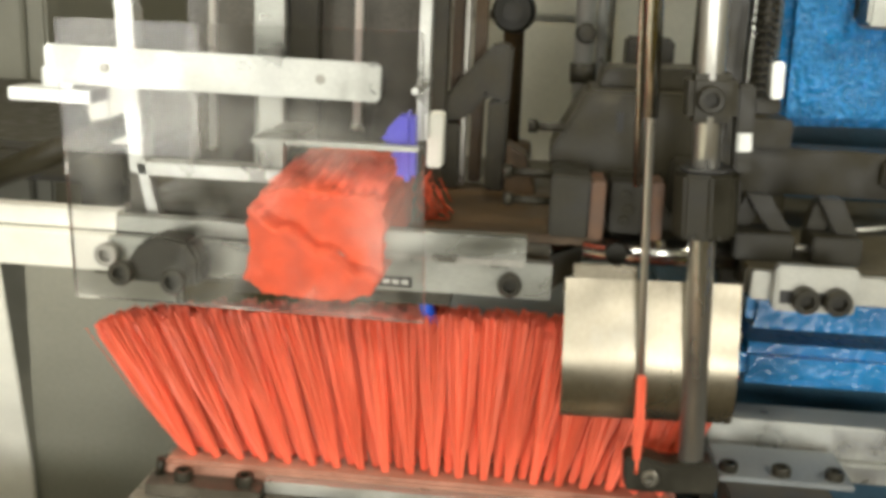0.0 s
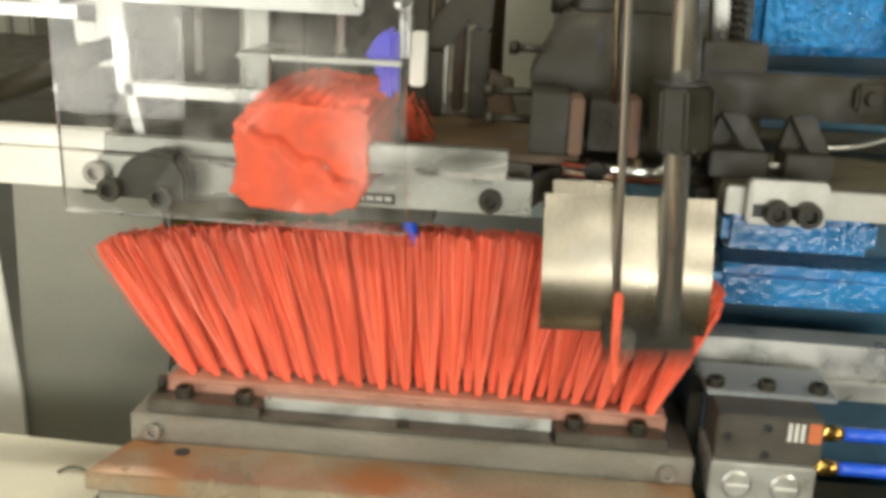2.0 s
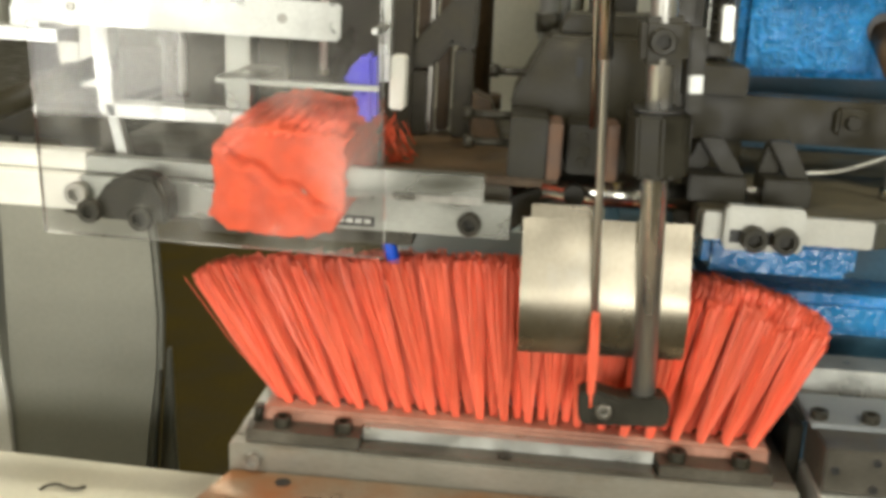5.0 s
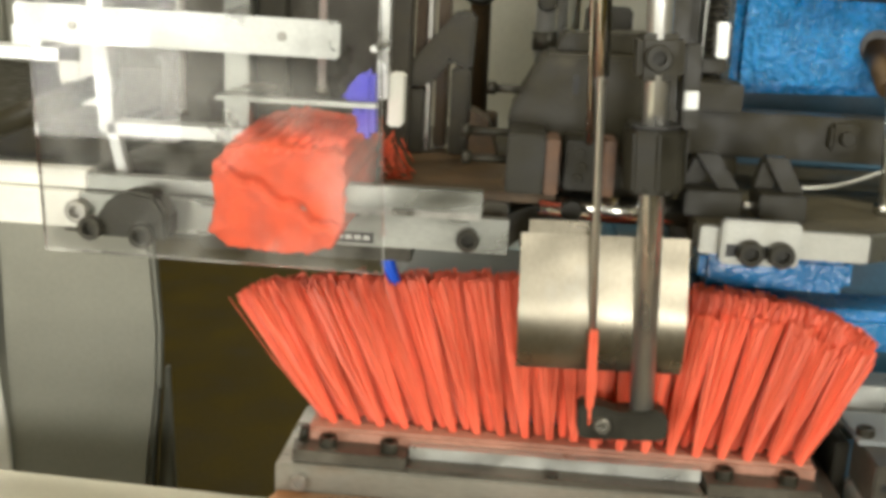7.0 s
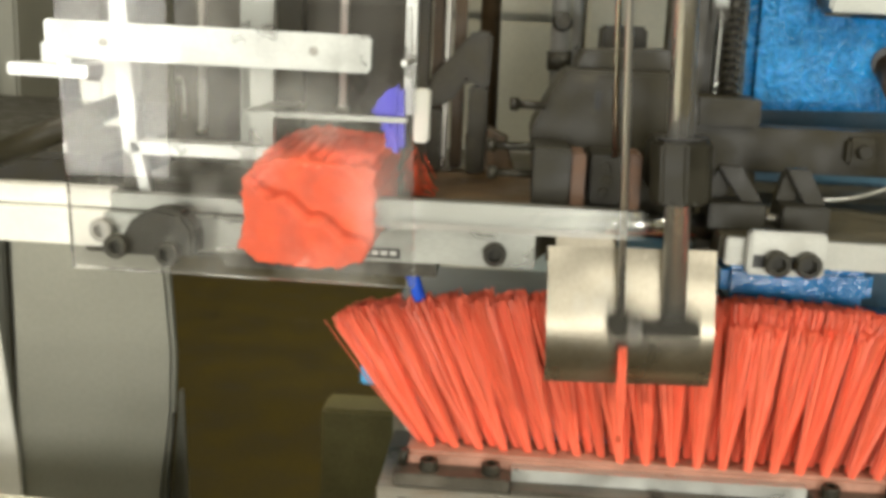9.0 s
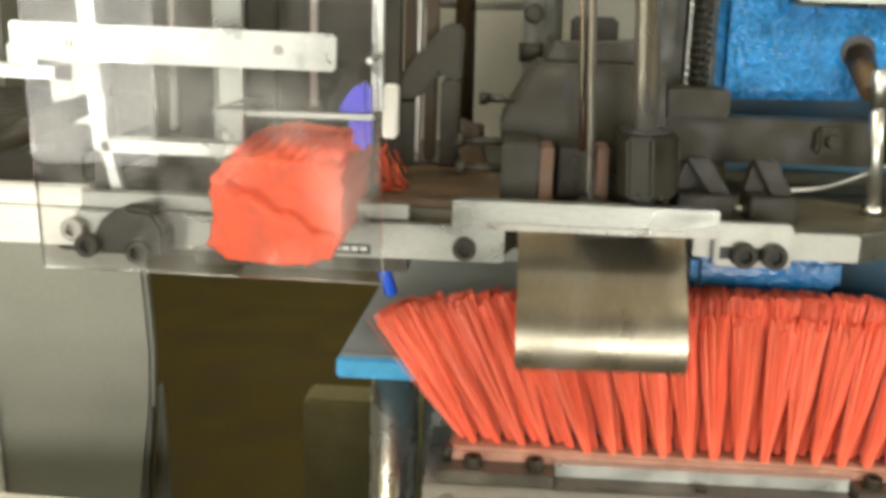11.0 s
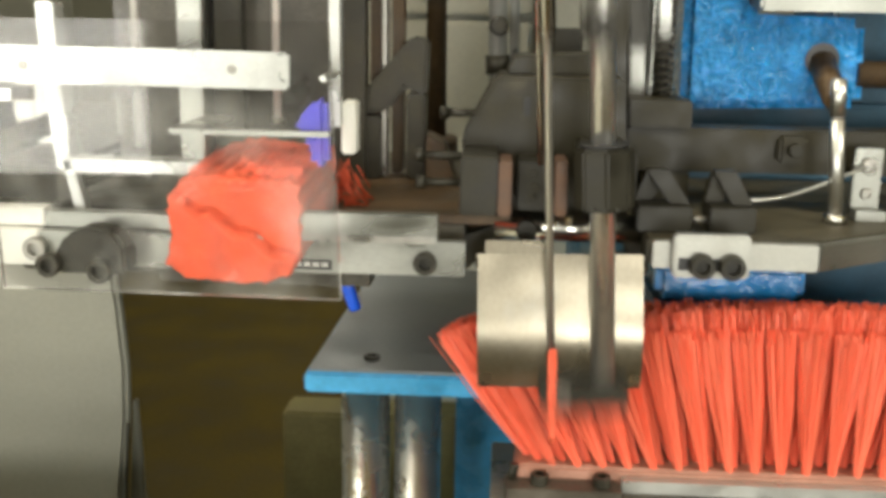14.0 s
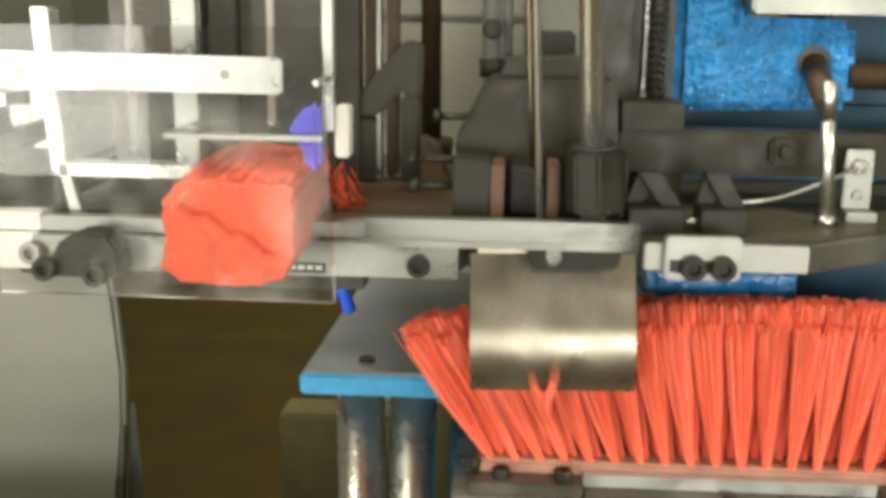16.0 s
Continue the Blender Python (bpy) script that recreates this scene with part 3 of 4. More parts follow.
part("label_plate", box(-0.0700, -0.0485, -0.0006, -0.0001, 0.9955, 1.0010, 0.0001), INK, rail, "small black label")
for k in range(4):
    part("label_bar", box(-0.0680 + k * 0.0047, -0.0645 + k * 0.0047, -0.0009, -0.0005, 0.9972, 0.9995, 0), PAPER, rail, "unreadable pale print")
hose = thing("air_hose", "short blue air hose under the feed rail", "hose")
part("tube", pipe(curve_points((-0.047, 0.020, 0.992), (-0.044, 0.016, 0.986), (-0.042, 0.016, 0.980), (-0.039, 0.019, 0.969)), 0.0036, 12), HOSE, hose)
part("fitting", rod((-0.0495, 0.020, 0.9925), (-0.0465, 0.020, 0.9915), 0.0050, seg=6), BLACK, hose)

clampb = thing("rail_clamp", "black domed clamp with socket screws on the rail", "clamp")
cb = prism([(-0.190, 0.994), (-0.190, 1.003), (-0.183, 1.014), (-0.171, 1.019), (-0.158, 1.017), (-0.152, 1.008), (-0.152, 0.994)], "y", -0.018, -0.0003, 0.002)
part("body", cb, BLACK, clampb)
for sx, sz in ((-0.2055, 1.0030), (-0.1910, 0.9990), (-0.1645, 0.9965)):
    sc = cap_screw(clampb, sx, -0.0003 if sx < -0.195 else -0.018, sz, 0.0062, 0.006, material=DULL if sx < -0.2 else BLACK)

guard = thing("acrylic_guard", "scuffed clear acrylic guard with a steel top bar", "guard")
pn = part("panel", prism([(-0.2045, 0.9925), (-0.0370, 0.9915), (-0.0425, 1.1235), (-0.2090, 1.1225)], "y", -0.045, -0.0405, 0.0004), CLEAR, guard, "clear scuffed acrylic sheet")
pn.visible_shadow = False
tb = part("top_bar", prism([(-0.2120, 1.0935), (-0.0600, 1.0925), (-0.0597, 1.1095), (-0.2125, 1.1110)], "y", -0.0490, -0.0455, 0.0012), ALU, guard, "pale steel top bar")
for sx in (-0.1842, -0.0862):
    cap_screw(tb, sx, -0.0490, 1.1015, 0.0021, 0.0008, material=DULL)
part("bracket", box(-0.235, -0.195, -0.040, -0.020, 1.0840, 1.0900, 0.0006), ALU, guard)
part("mount_arm", box(-0.218, -0.203, -0.0402, 0.045, 1.0905, 1.1000, 0.0006), ALU, guard)
part("side_arm", box(-0.0470, -0.0440, -0.0402, 0.0, 1.0960, 1.0990, 0.0006), ALU, guard)
part("upright", box(-0.0495, -0.0440, 0.0005, 0.010, 1.0700, 1.30, 0.0006), ALU, guard, "pale aluminium upright")
part("stand_off", box(-0.0450, -0.0375, 0.0102, 0.026, 1.0550, 1.0820, 0.001), WHITE, guard, "white spacer block")

mag = thing("feed_magazine", "pale aluminium feed magazine frame behind the guard", "frame")
part("upright", prism([(-0.2060, 1.040), (-0.1975, 1.040), (-0.2030, 1.130), (-0.2125, 1.130)], "y", 0.030, 0.045, 0.0008), ALU, mag)
part("upright_foot", box(-0.2060, -0.1975, 0.030, 0.045, 1.0161, 1.0399, 0.0006), SMOKY, mag)
part("brace", prism([(-0.2015, 1.048), (-0.1960, 1.048), (-0.1870, 1.0100), (-0.1935, 1.0100)], "y", 0.026, 0.034, 0.0006), ALU, mag)
part("shelf", box(-0.2010, -0.1210, 0.026, 0.045, 1.0395, 1.0465, 0.0008), ALU, mag)
part("mid_strip", box(-0.1355, -0.1225, 0.030, 0.038, 1.0470, 1.140, 0.0006), STEEL, mag)
part("cross_tab", box(-0.2225, -0.2090, 0.0455, 0.049, 1.0520, 1.0980, 0.0006), WHITE, mag, "white side plate")
part("upper_tab", box(-0.2520, -0.2228, 0.0455, 0.049, 1.0840, 1.0980, 0.0006), WHITE, mag, "white side plate")
part("lower_tab", box(-0.2345, -0.2228, 0.0455, 0.049, 1.0650, 1.0760, 0.0006), WHITE, mag, "white side plate")
part("press_bar", box(-0.1060, -0.0440, -0.032, -0.026, 1.0690, 1.0716, 0.0006), STEEL, mag)
part("press_arm", box(-0.1225, -0.1062, -0.032, 0.030, 1.0690, 1.0716, 0.0006), STEEL, mag)
for x_, z_ in ((-0.1760, 1.0490), (-0.0930, 1.0660)):
    part("guide_rod", rod((x_, 0.08, z_), (x_, 0.08, 1.30), 0.0024), BRIGHT, mag, "thin chrome guide rod")
    part("rod_nut", rod((x_, 0.08, z_ - 0.004), (x_, 0.08, z_), 0.0042, seg=6), STEEL, mag)
part("slant_bar", rod((-0.30, 0.05, 1.026), (-0.2126, 0.05, 1.064), 0.0075), DARK, mag, "dark slanted bar")
part("cable_tail", pipe(curve_points((-0.238, 0.052, 1.086), (-0.234, 0.051, 1.078), (-0.236, 0.051, 1.066), (-0.232, 0.050, 1.060)), 0.0022, 8), CREAM, mag, "cream cable tail")
part("hook", pipe(curve_points((-0.188, 0.07, 1.075), (-0.186, 0.07, 1.082), (-0.183, 0.07, 1.080), (-0.184, 0.07, 1.055)), 0.0014, 8), STEEL, mag)
part("back_plate", box(-0.222, -0.066, 0.17, 0.18, 1.0120, 1.40, 0.001), SMOKY, mag, "smoky grey back plate")
part("column", box(-0.172, -0.155, 0.150, 0.1695, 1.0121, 1.40, 0.001), STEEL, mag)
# solid dark strip that puts in the shade beside the column
part("shade_strip", box(-0.150, -0.132, 0.155, 0.1695, 1.0121, 1.40, 0.001), DARK, mag)
part("floor_plate", box(-0.222, -0.066, 0.0450, 0.1695, 1.0121, 1.0160, 0.001), DARK, mag)
part("follower", prism([(-0.0545, 1.0530), (-0.0570, 1.0590), (-0.0550, 1.0660), (-0.0640, 1.0700), (-0.0620, 1.0760), (-0.0530, 1.0860), (-0.0475, 1.0870), (-0.0465, 1.0530)], "y", -0.022, -0.008, 0.003), VIOLET, mag, "blue-violet plastic follower")


def resample(poly, n):
    pts = [Vector(p) for p in poly]
    seg = [(pts[k], pts[(k + 1) % len(pts)]) for k in range(len(pts))]
    total = sum((b - a).length for a, b in seg)
    out, k, run = [], 0, 0.0
    for j in range(n):
        d = total * j / n
        while d > run + (seg[k][1] - seg[k][0]).length:
            run += (seg[k][1] - seg[k][0]).length
            k += 1
        a, b = seg[k]
        out.append(a.lerp(b, (d - run) / (b - a).length))
    return out


def bundle():
    """A packed bundle of filament, its cut ends to the front, with a slanting fold across the face."""
    prof = resample([(-0.1212, 1.0395), (-0.1145, 1.0470), (-0.1040, 1.0500), (-0.0575, 1.0465), (-0.0585, 1.0270), (-0.0580, 1.0120), (-0.0640, 1.0020), (-0.0760, 0.9990), (-0.0930, 0.9985), (-0.1130, 1.0005), (-0.1218, 1.0060), (-0.1200, 1.0240)], 88)
    prof = [p + Vector((0.0024 * noise.noise((k * 0.37, 0, 3)) + 0.0014 * noise.noise((k * 1.1, 2, 3)), 0.0022 * noise.noise((k * 0.37, 5, 0)) + 0.0016 * noise.noise((k * 1.1, 5, 2)))) for k, p in enumerate(prof)]
    a, b = Vector((-0.1200, 1.0410)), Vector((-0.0560, 1.0080))
    nrm = Vector((-(b - a).y, (b - a).x)).normalized()

    def face_y(x, z):
        side = (Vector((x, z)) - a).dot(nrm) + 0.0014 * math.sin(x * 330) + 0.001 * noise.noise((x * 300, z * 300, 1))
        fold = 0.0060 * math.exp(-((side + 0.0006) / 0.0012) ** 2) - (0.0025 if side < 0 else 0.0)
        return -0.0385 + fold + 0.0010 * noise.noise((x * 60, z * 60, 0)) + 0.0004 * noise.noise((x * 170, z * 170, 5)) + 0.00025 * noise.noise((x * 420, z * 420, 2))
    bm = bmesh.new()
    rings = []
    for d, grow in [(0.0, 0.0), (0.0012, 0.0008)] + [(0.0045 * k, 0.0008 + 0.0005 * math.sin(3 * k)) for k in range(1, 24)]:
        ring = []
        for p in prof:
            q = p + (p - Vector((-0.09, 1.025))).normalized() * grow
            w = 0.0009 * noise.noise((q.x * 300, q.y * 300, d * 12))
            ring.append(bm.verts.new((q.x + w, face_y(p.x, p.y) + d if d < 0.004 else -0.0385 + d, q.y + w + 0.05 * d)))
        rings.append(ring)
    for r0, r1 in zip(rings, rings[1:]):
        for k in range(len(r0)):
            bm.faces.new((r0[k - 1], r0[k], r1[k], r1[k - 1])).smooth = True
    bm.faces.new(rings[-1])
    cap = bmesh.new()
    cap.faces.new([cap.verts.new((p.x, 0, p.y)) for p in prof])
    for k in range(46):
        bmesh.ops.bisect_plane(cap, geom=cap.verts[:] + cap.edges[:] + cap.faces[:], plane_co=(-0.124 + 0.0015 * k, 0, 0), plane_no=(1, 0, 0))
    for k in range(38):
        bmesh.ops.bisect_plane(cap, geom=cap.verts[:] + cap.edges[:] + cap.faces[:], plane_co=(0, 0, 0.997 + 0.0015 * k), plane_no=(0, 0, 1))
    for v in cap.verts:
        v.co.y = face_y(v.co.x, v.co.z)
    for f in cap.faces:
        f.smooth = True
    bmesh.ops.recalc_face_normals(bm, faces=bm.faces[:])
    bmesh.ops.recalc_face_normals(cap, faces=cap.faces[:])
    if sum(f.normal.y for f in cap.faces) > 0:
        bmesh.ops.reverse_faces(cap, faces=cap.faces[:])
    return join(bm, cap)


bun = thing("bristle_bundle", "packed orange-red bristle bundle behind the guard", "bristle bundle")
part("pack", bundle(), PACK, bun)
bm_ = bmesh.new()
for k in range(420):
    x, z = random.uniform(-0.114, -0.060), random.uniform(1.0465, 1.0510)
    y0 = random.uniform(-0.036, 0.0)
    rod((x, y0, z), (x + random.uniform(-0.002, 0.002), y0 + 0.05, z + 0.0022 + random.uniform(-0.001, 0.003)), 0.0003, seg=4, bm=bm_)
for k in range(560):
    a_ = random.uniform(0, 2 * math.pi)
    ex, ez = math.cos(a_), math.sin(a_)
    grow = 0.0305 / max(abs(ex), abs(ez) * 1.27, 0.74 * abs(ex + ez), 0.70 * abs(ex - ez * 1.1))
    x, z = -0.0892 + ex * grow * random.uniform(0.93, 1.03), 1.0240 + ez * grow * random.uniform(0.93, 1.03)
    y0 = -0.0385 - random.uniform(-0.002, 0.0025)
    rod((x, y0, z), (x + random.uniform(-0.003, 0.003) - 0.002 * ex, y0 + random.uniform(0.008, 0.03), z + random.uniform(-0.003, 0.003) - 0.002 * ez), 0.0003, seg=4, bm=bm_)
tagged(part("loose_filaments", bm_, RED, bun), kind="stuff")
bm_ = bmesh.new()
for k in range(60):
    a_ = random.uniform(0, 3.1)
    x, y, z = random.uniform(-0.012, 0.012), random.uniform(-0.015, 0.02), random.uniform(0.0006, 0.012)
    rod((x, y, z), (x + 0.016 * math.cos(a_), y + 0.016 * math.sin(a_), max(0.0004, z - 0.006)), 0.00028, seg=4, bm=bm_)
bm_.transform(Matrix.Translation((-0.0455, 0.040, 1.0216)) @ Matrix.Diagonal((0.45, 0.8, 2.2, 1)))
tagged(part("bristle_scrap", bm_, PACK), "loose red bristle scrap on the oily plate", "bristle scrap", "", "stuff")

# ---- moving: slider, shield, tool, fixture ----
slider = thing("tuft_slider", "ground steel slider bar that carries the tuft", "slider")
part("bar", box(-0.128, 0.0, -0.0115, -0.0015, 1.0138, 1.0268, 0.0006), STEEL, slider)
part("lip", box(-0.118, -0.001, -0.0130, -0.0116, 1.0132, 1.0165, 0.0003), DULL, slider)


def shield_sheet(x0, x1, top, thick=0.0013):
    """A sheet bowed towards its front that rolls back at its lower edge."""
    prof = [(0.0, top)]
    for k in range(20):
        a = radians(-13 if k < 10 else -13 + 46 * ((k - 9) / 10) ** 1.2)
        prof.append((prof[-1][0] + 0.0037 * math.sin(a), prof[-1][1] - 0.0037 * math.cos(a)))
    bm = bmesh.new()
    n = 10
    rows = []
    for off in (0.0, thick):
        grid = [[bm.verts.new((x0 + (x1 - x0) * j / n, p[0] + off + 0.0005 * noise.noise((x0 * 90 + j * 0.5, p[1] * 60, 0)), p[1])) for j in range(n + 1)] for p in prof]
        rows.append(grid)
    for g, flip in ((rows[0], False), (rows[1], True)):
        for r0, r1 in zip(g, g[1:]):
            for j in range(n):
                f = (r0[j], r0[j + 1], r1[j + 1], r1[j])
                bm.faces.new(f if not flip else f[::-1]).smooth = True
    loop0 = rows[0][0] + [r[-1] for r in rows[0][1:]] + rows[0][-1][-2::-1] + [r[0] for r in rows[0][-2:0:-1]]
    loop1 = rows[1][0] + [r[-1] for r in rows[1][1:]] + rows[1][-1][-2::-1] + [r[0] for r in rows[1][-2:0:-1]]
    for k in range(len(loop0)):
        bm.faces.new((loop0[k - 1], loop1[k - 1], loop1[k], loop0[k]))
    bmesh.ops.recalc_face_normals(bm, faces=bm.faces[:])
    for e in bm.edges:
        if e.calc_face_angle(0) > 0.7:
            e.smooth = False
    return bm


shield = thing("bristle_shield", "rubbed curved sheet-steel shield that holds bristles aside", "shield")
part("sheet", shield_sheet(-0.0428, 0.0418, 0.005), SHEET, shield)
part("tab", box(-0.0390, -0.0080, 0.0003, 0.0030, 0.004, 0.0120, 0.0005), SHEET, shield)
part("lap_strip", box(0.0055, 0.0075, -0.0012, 0.0, -0.030, 0.003, 0.0004), SHEET, shield)
part("hinge_bar", rod((-0.044, 0.0055, 0.0), (0.043, 0.0055, 0.0), 0.0038), BLACK, shield)

tool = thing("plunger_tool", "steel plunger rod with foot, needle and clamp collar", "tool")
part("rod", rod((0, 0, 0.014), (0, 0, 0.46), 0.0062, seg=32), RODM, tool, "dull chrome plunger rod")
foot = part("foot", prism([(-0.033, 0.003), (-0.030, 0.000), (0.011, 0.000), (0.013, 0.004), (0.013, 0.013), (0.008, 0.017), (-0.012, 0.015), (-0.024, 0.019), (-0.033, 0.018)], "y", -0.0075, 0.0075, 0.0012), BLACK, tool, "black steel foot")
cap_screw(foot, -0.0205, -0.0075, 0.0085, 0.0042, 0.0028, material=DULL)
part("needle", rod((-0.0265, -0.003, 0.012), (-0.0265, -0.003, 0.46), 0.0019), RODM, tool, "slim steel needle bar")

part("sleeve", rod((-0.0268, -0.001, 0.185), (-0.0268, -0.001, 0.46), 0.0044), CHROME, tool)
col_ = part("collar", box(-0.0105, 0.0115, -0.009, 0.012, 0.183, 0.205, 0.003), DARK, tool, "dark clamp collar")
cap_screw(col_, -0.001, -0.009, 0.194, 0.0062, 0.006)
part("collar_lug", box(0.0120, 0.0200, -0.004, 0.008, 0.160, 0.200, 0.001), BLACK, tool)
part("tag_arm", box(0.0201, 0.0320, 0.000, 0.006, 0.1865, 0.1930, 0.0008), BLACK, tool)
part("tag", box(0.0265, 0.0320, -0.0030, 0.0070, 0.1935, 0.2100, 0.0008), ALU, tool, "pale tag")
part("lug_tip", box(0.0125, 0.0195, -0.0045, 0.0075, 0.1690, 0.1790, 0.0008), ALU, tool, "pale lug tip")


def strands(n, base, top, length, thick, seed):
    """Straight filaments spread from a tight foot to a loose head."""
    rnd = random.Random(seed)
    verts, faces = [], []
    for _ in range(n):
        a, r = rnd.uniform(0, 2 * math.pi), math.sqrt(rnd.random())
        ln = length * (1 + rnd.uniform(-0.085, 0.035))
        p0 = Vector((base * r * math.cos(a), base * r * math.sin(a), 0))
        stray = 0.22 if rnd.random() < 0.08 else 0.08
        p2 = Vector((top * r * math.cos(a) + rnd.gauss(0, top * stray), top * 0.6 * r * math.sin(a) + rnd.gauss(0, top * stray), ln))
        p1 = (p0 + p2) / 2 + Vector((rnd.gauss(0, 0.0005), rnd.gauss(0, 0.0005), 0)) + Vector((p2.x - p0.x, p2.y - p0.y, 0)) * 0.12
        i0 = len(verts)
        a0 = rnd.uniform(0, 2)
        for p, rr in ((p0, thick), (p1, thick * (0.7 if stray > 0.1 else 1)), (p2, thick * (0.5 if stray > 0.1 else 0.85))):
            verts += [(p.x + rr * math.cos(a0 + 2.0944 * k), p.y + rr * math.sin(a0 + 2.0944 * k), p.z) for k in range(3)]
        for q in (0, 3):
            faces += [(i0 + q + k, i0 + q + (k + 1) % 3, i0 + q + 3 + (k + 1) % 3, i0 + q + 3 + k) for k in range(3)]
        faces.append((i0 + 6, i0 + 7, i0 + 8))
    me = bpy.data.meshes.new("tuft")
    me.from_pydata(verts, [], faces)
    me.materials.append(RED)
    return me


fed = thing("fed_tuft", "folded orange-red bristle tuft fed by the needle", "bristle tuft")
halves = []
for side in (-1, 1):
    half = new("tuft_half", strands(20, 0.0009, 0.0019, 0.030, 0.00040, 4) if side < 0 else strands(46, 0.0010, 0.0024, 0.050, 0.00043, 6))
    half.parent = fed
    halves.append((half, side))
part("fold_band", rod((0, 0, 0.0), (0, 0, 0.004), 0.0013, seg=12), PACK, fed)

fix = thing("brush_fixture", "steel brush fixture with broom head on a sliding carriage", "fixture")
head = part("broom_block", box(-0.0135, 0.2625, 0.0032, 0.0300, -0.0108, 0.0032, 0.0018), BLOCKM, fix, "pale red plastic broom block")
part("base_plate", box(-0.0265, 0.2760, -0.0040, 0.066, -0.034, -0.0110, 0.001), BARM, fix)
for x0, x1 in ((-0.020, 0.044), (0.2015, 0.262)):
    part("clamp_plate", prism([(x0 + 0.002, -0.0125), (x1, -0.0125), (x1, 0.000), (x1 - 0.003, 0.0028), (x0, 0.0028)], "z", -0.0104, -0.0035, 0.0006), SMOKY, fix, "dark oily clamp plate")
    for sx in ((0.0, 0.0335) if x0 < 0 else (0.213, 0.2465)):
        cap_screw(fix, sx, -0.0035, -0.0035, 0.0050, 0.0055, (0, 0, 1))
part("side_pin", rod((-0.0150, 0.001, -0.0035), (-0.0135, 0.001, 0.0050), 0.0026, seg=14), BLACK, fix)
part("clamp_strip", box(0.0445, 0.2010, -0.0150, 0.0028, -0.0104, -0.0077, 0.0005), SMOKY, fix)
part("strip_edge", box(0.0445, 0.2010, -0.0040, 0.0028, -0.0076, -0.0005, 0.0004), ALU, fix, "bright strip edge")
part("strip_screw", rod((0.122, -0.010, -0.0077), (0.122, -0.010, -0.0062), 0.0034, seg=16), BLACK, fix)
part("front_bar", box(-0.0265, 0.2760, -0.0160, -0.0042, -0.0340, -0.0106, 0.0010), BARM, fix)
for sx, sz in ((-0.0130, -0.0195), (0.2620, -0.0195)):
    cap_screw(fix, sx, -0.0160, sz, 0.0048, 0.0040, material=DULL)
part("ledge", prism([(-0.036, -0.056), (0.276, -0.056), (0.276, -0.0165), (-0.025, -0.0165)], "z", -0.0360, -0.0255, 0.0008), LEDGEM, fix, "oily ground ledge")
part("ledge_hole", rod((0.006, -0.027, -0.0256), (0.006, -0.027, -0.0251), 0.0042, seg=18), INK, fix)
part("lower_front", box(-0.030, 0.276, -0.0540, -0.0200, -0.0640, -0.0362, 0.001), BARM, fix)
part("carriage_rail", box(0.282, 0.620, 0.052, 0.078, 0.0135, 0.0330, 0.0010), ALU, fix, "ground steel carriage rail")
part("rail_foot", box(0.282, 0.620, 0.047, 0.090, 0.0020, 0.0133, 0.0010), ALU, fix)
part("end_plate", box(0.2764, 0.2840, 0.021, 0.080, -0.0340, 0.0110, 0.001), BLACK, fix)
part("valve_bar", box(0.2820, 0.3500, 0.004, 0.046, 0.0175, 0.0205, 0.0006), PLATE, fix)
for sx in (0.2875, 0.3145, 0.3415):
    cap_screw(fix, sx, 0.012, 0.0205, 0.0048, 0.0045, (0, 0, 1))
vb = part("valve_body", box(0.2845, 0.3380, -0.020, 0.020, -0.0071, 0.0173, 0.0010), GUNM, fix, "dark grey valve body")
part("valve_label", box(0.3302, 0.3370, -0.0204, -0.0199, 0.0050, 0.0160, 0.0002), ORANGE, vb, "orange and white label")
for k in range(3):
    part("label_bar", box(0.3200 + 0.0032 * k, 0.3220 + 0.0032 * k, -0.0205, -0.0199, 0.0055, 0.0155, 0), PAPER, vb)
for sx, sz in ((0.2900, 0.0060), (0.3100, 0.0120), (0.3100, -0.0030)):
    cap_screw(vb, sx, -0.0200, sz, 0.0022, 0.0012, material=INK)
pb = part("port_block", box(0.2830, 0.3360, -0.024, 0.020, -0.0300, -0.0073, 0.0012), ALU, fix, "white port block")
for sx in (0.2965, 0.3210):
    cap_ = part("port_cap", rod((sx, -0.0240, -0.0185), (sx, -0.0262, -0.0185), 0.0082, 0.0074, bev=0.001), ALU, pb)
    part("cap_slot", box(sx - 0.0058, sx + 0.0058, -0.0268, -0.0261, -0.0192, -0.0178, 0.0002), PAPER, cap_)
for sz, dz in ((0.0065, 0.0), (-0.0130, -0.004)):
    ft = part("fitting", rod((0.3355, -0.008, sz), (0.3460, -0.008, sz), 0.0050, seg=6, bev=0.0004), BRASS, fix, "brass hose fitting")
    part("collar", rod((0.3460, -0.008, sz), (0.3510, -0.008, sz), 0.0036), BRASS, ft)
    part("hose", pipe(curve_points((0.3500, -0.008, sz), (0.42, -0.008, sz), (0.50, -0.005, sz + dz), (0.68, 0.03, sz + dz - 0.02)), 0.0036, 12), HOSE, fix, "blue air hose")

# ---- bristles: three finished rows, and the front row that the machine sets tuft by tuft from one end ----
COLS, PITCH, LEFT_END = 20, 0.01364, -0.0057


def lean(u):
    """The fan of the rows, in degrees, from one end of the block (0) to the other (1)."""
    return -32.5 + 53.5 * u


def end_trim(u):
    """The outermost tufts are cut shorter."""
    e = abs(2 * u - 1)
    return 1 - (0.05 if u < 0.5 else 0.15) * e ** 6


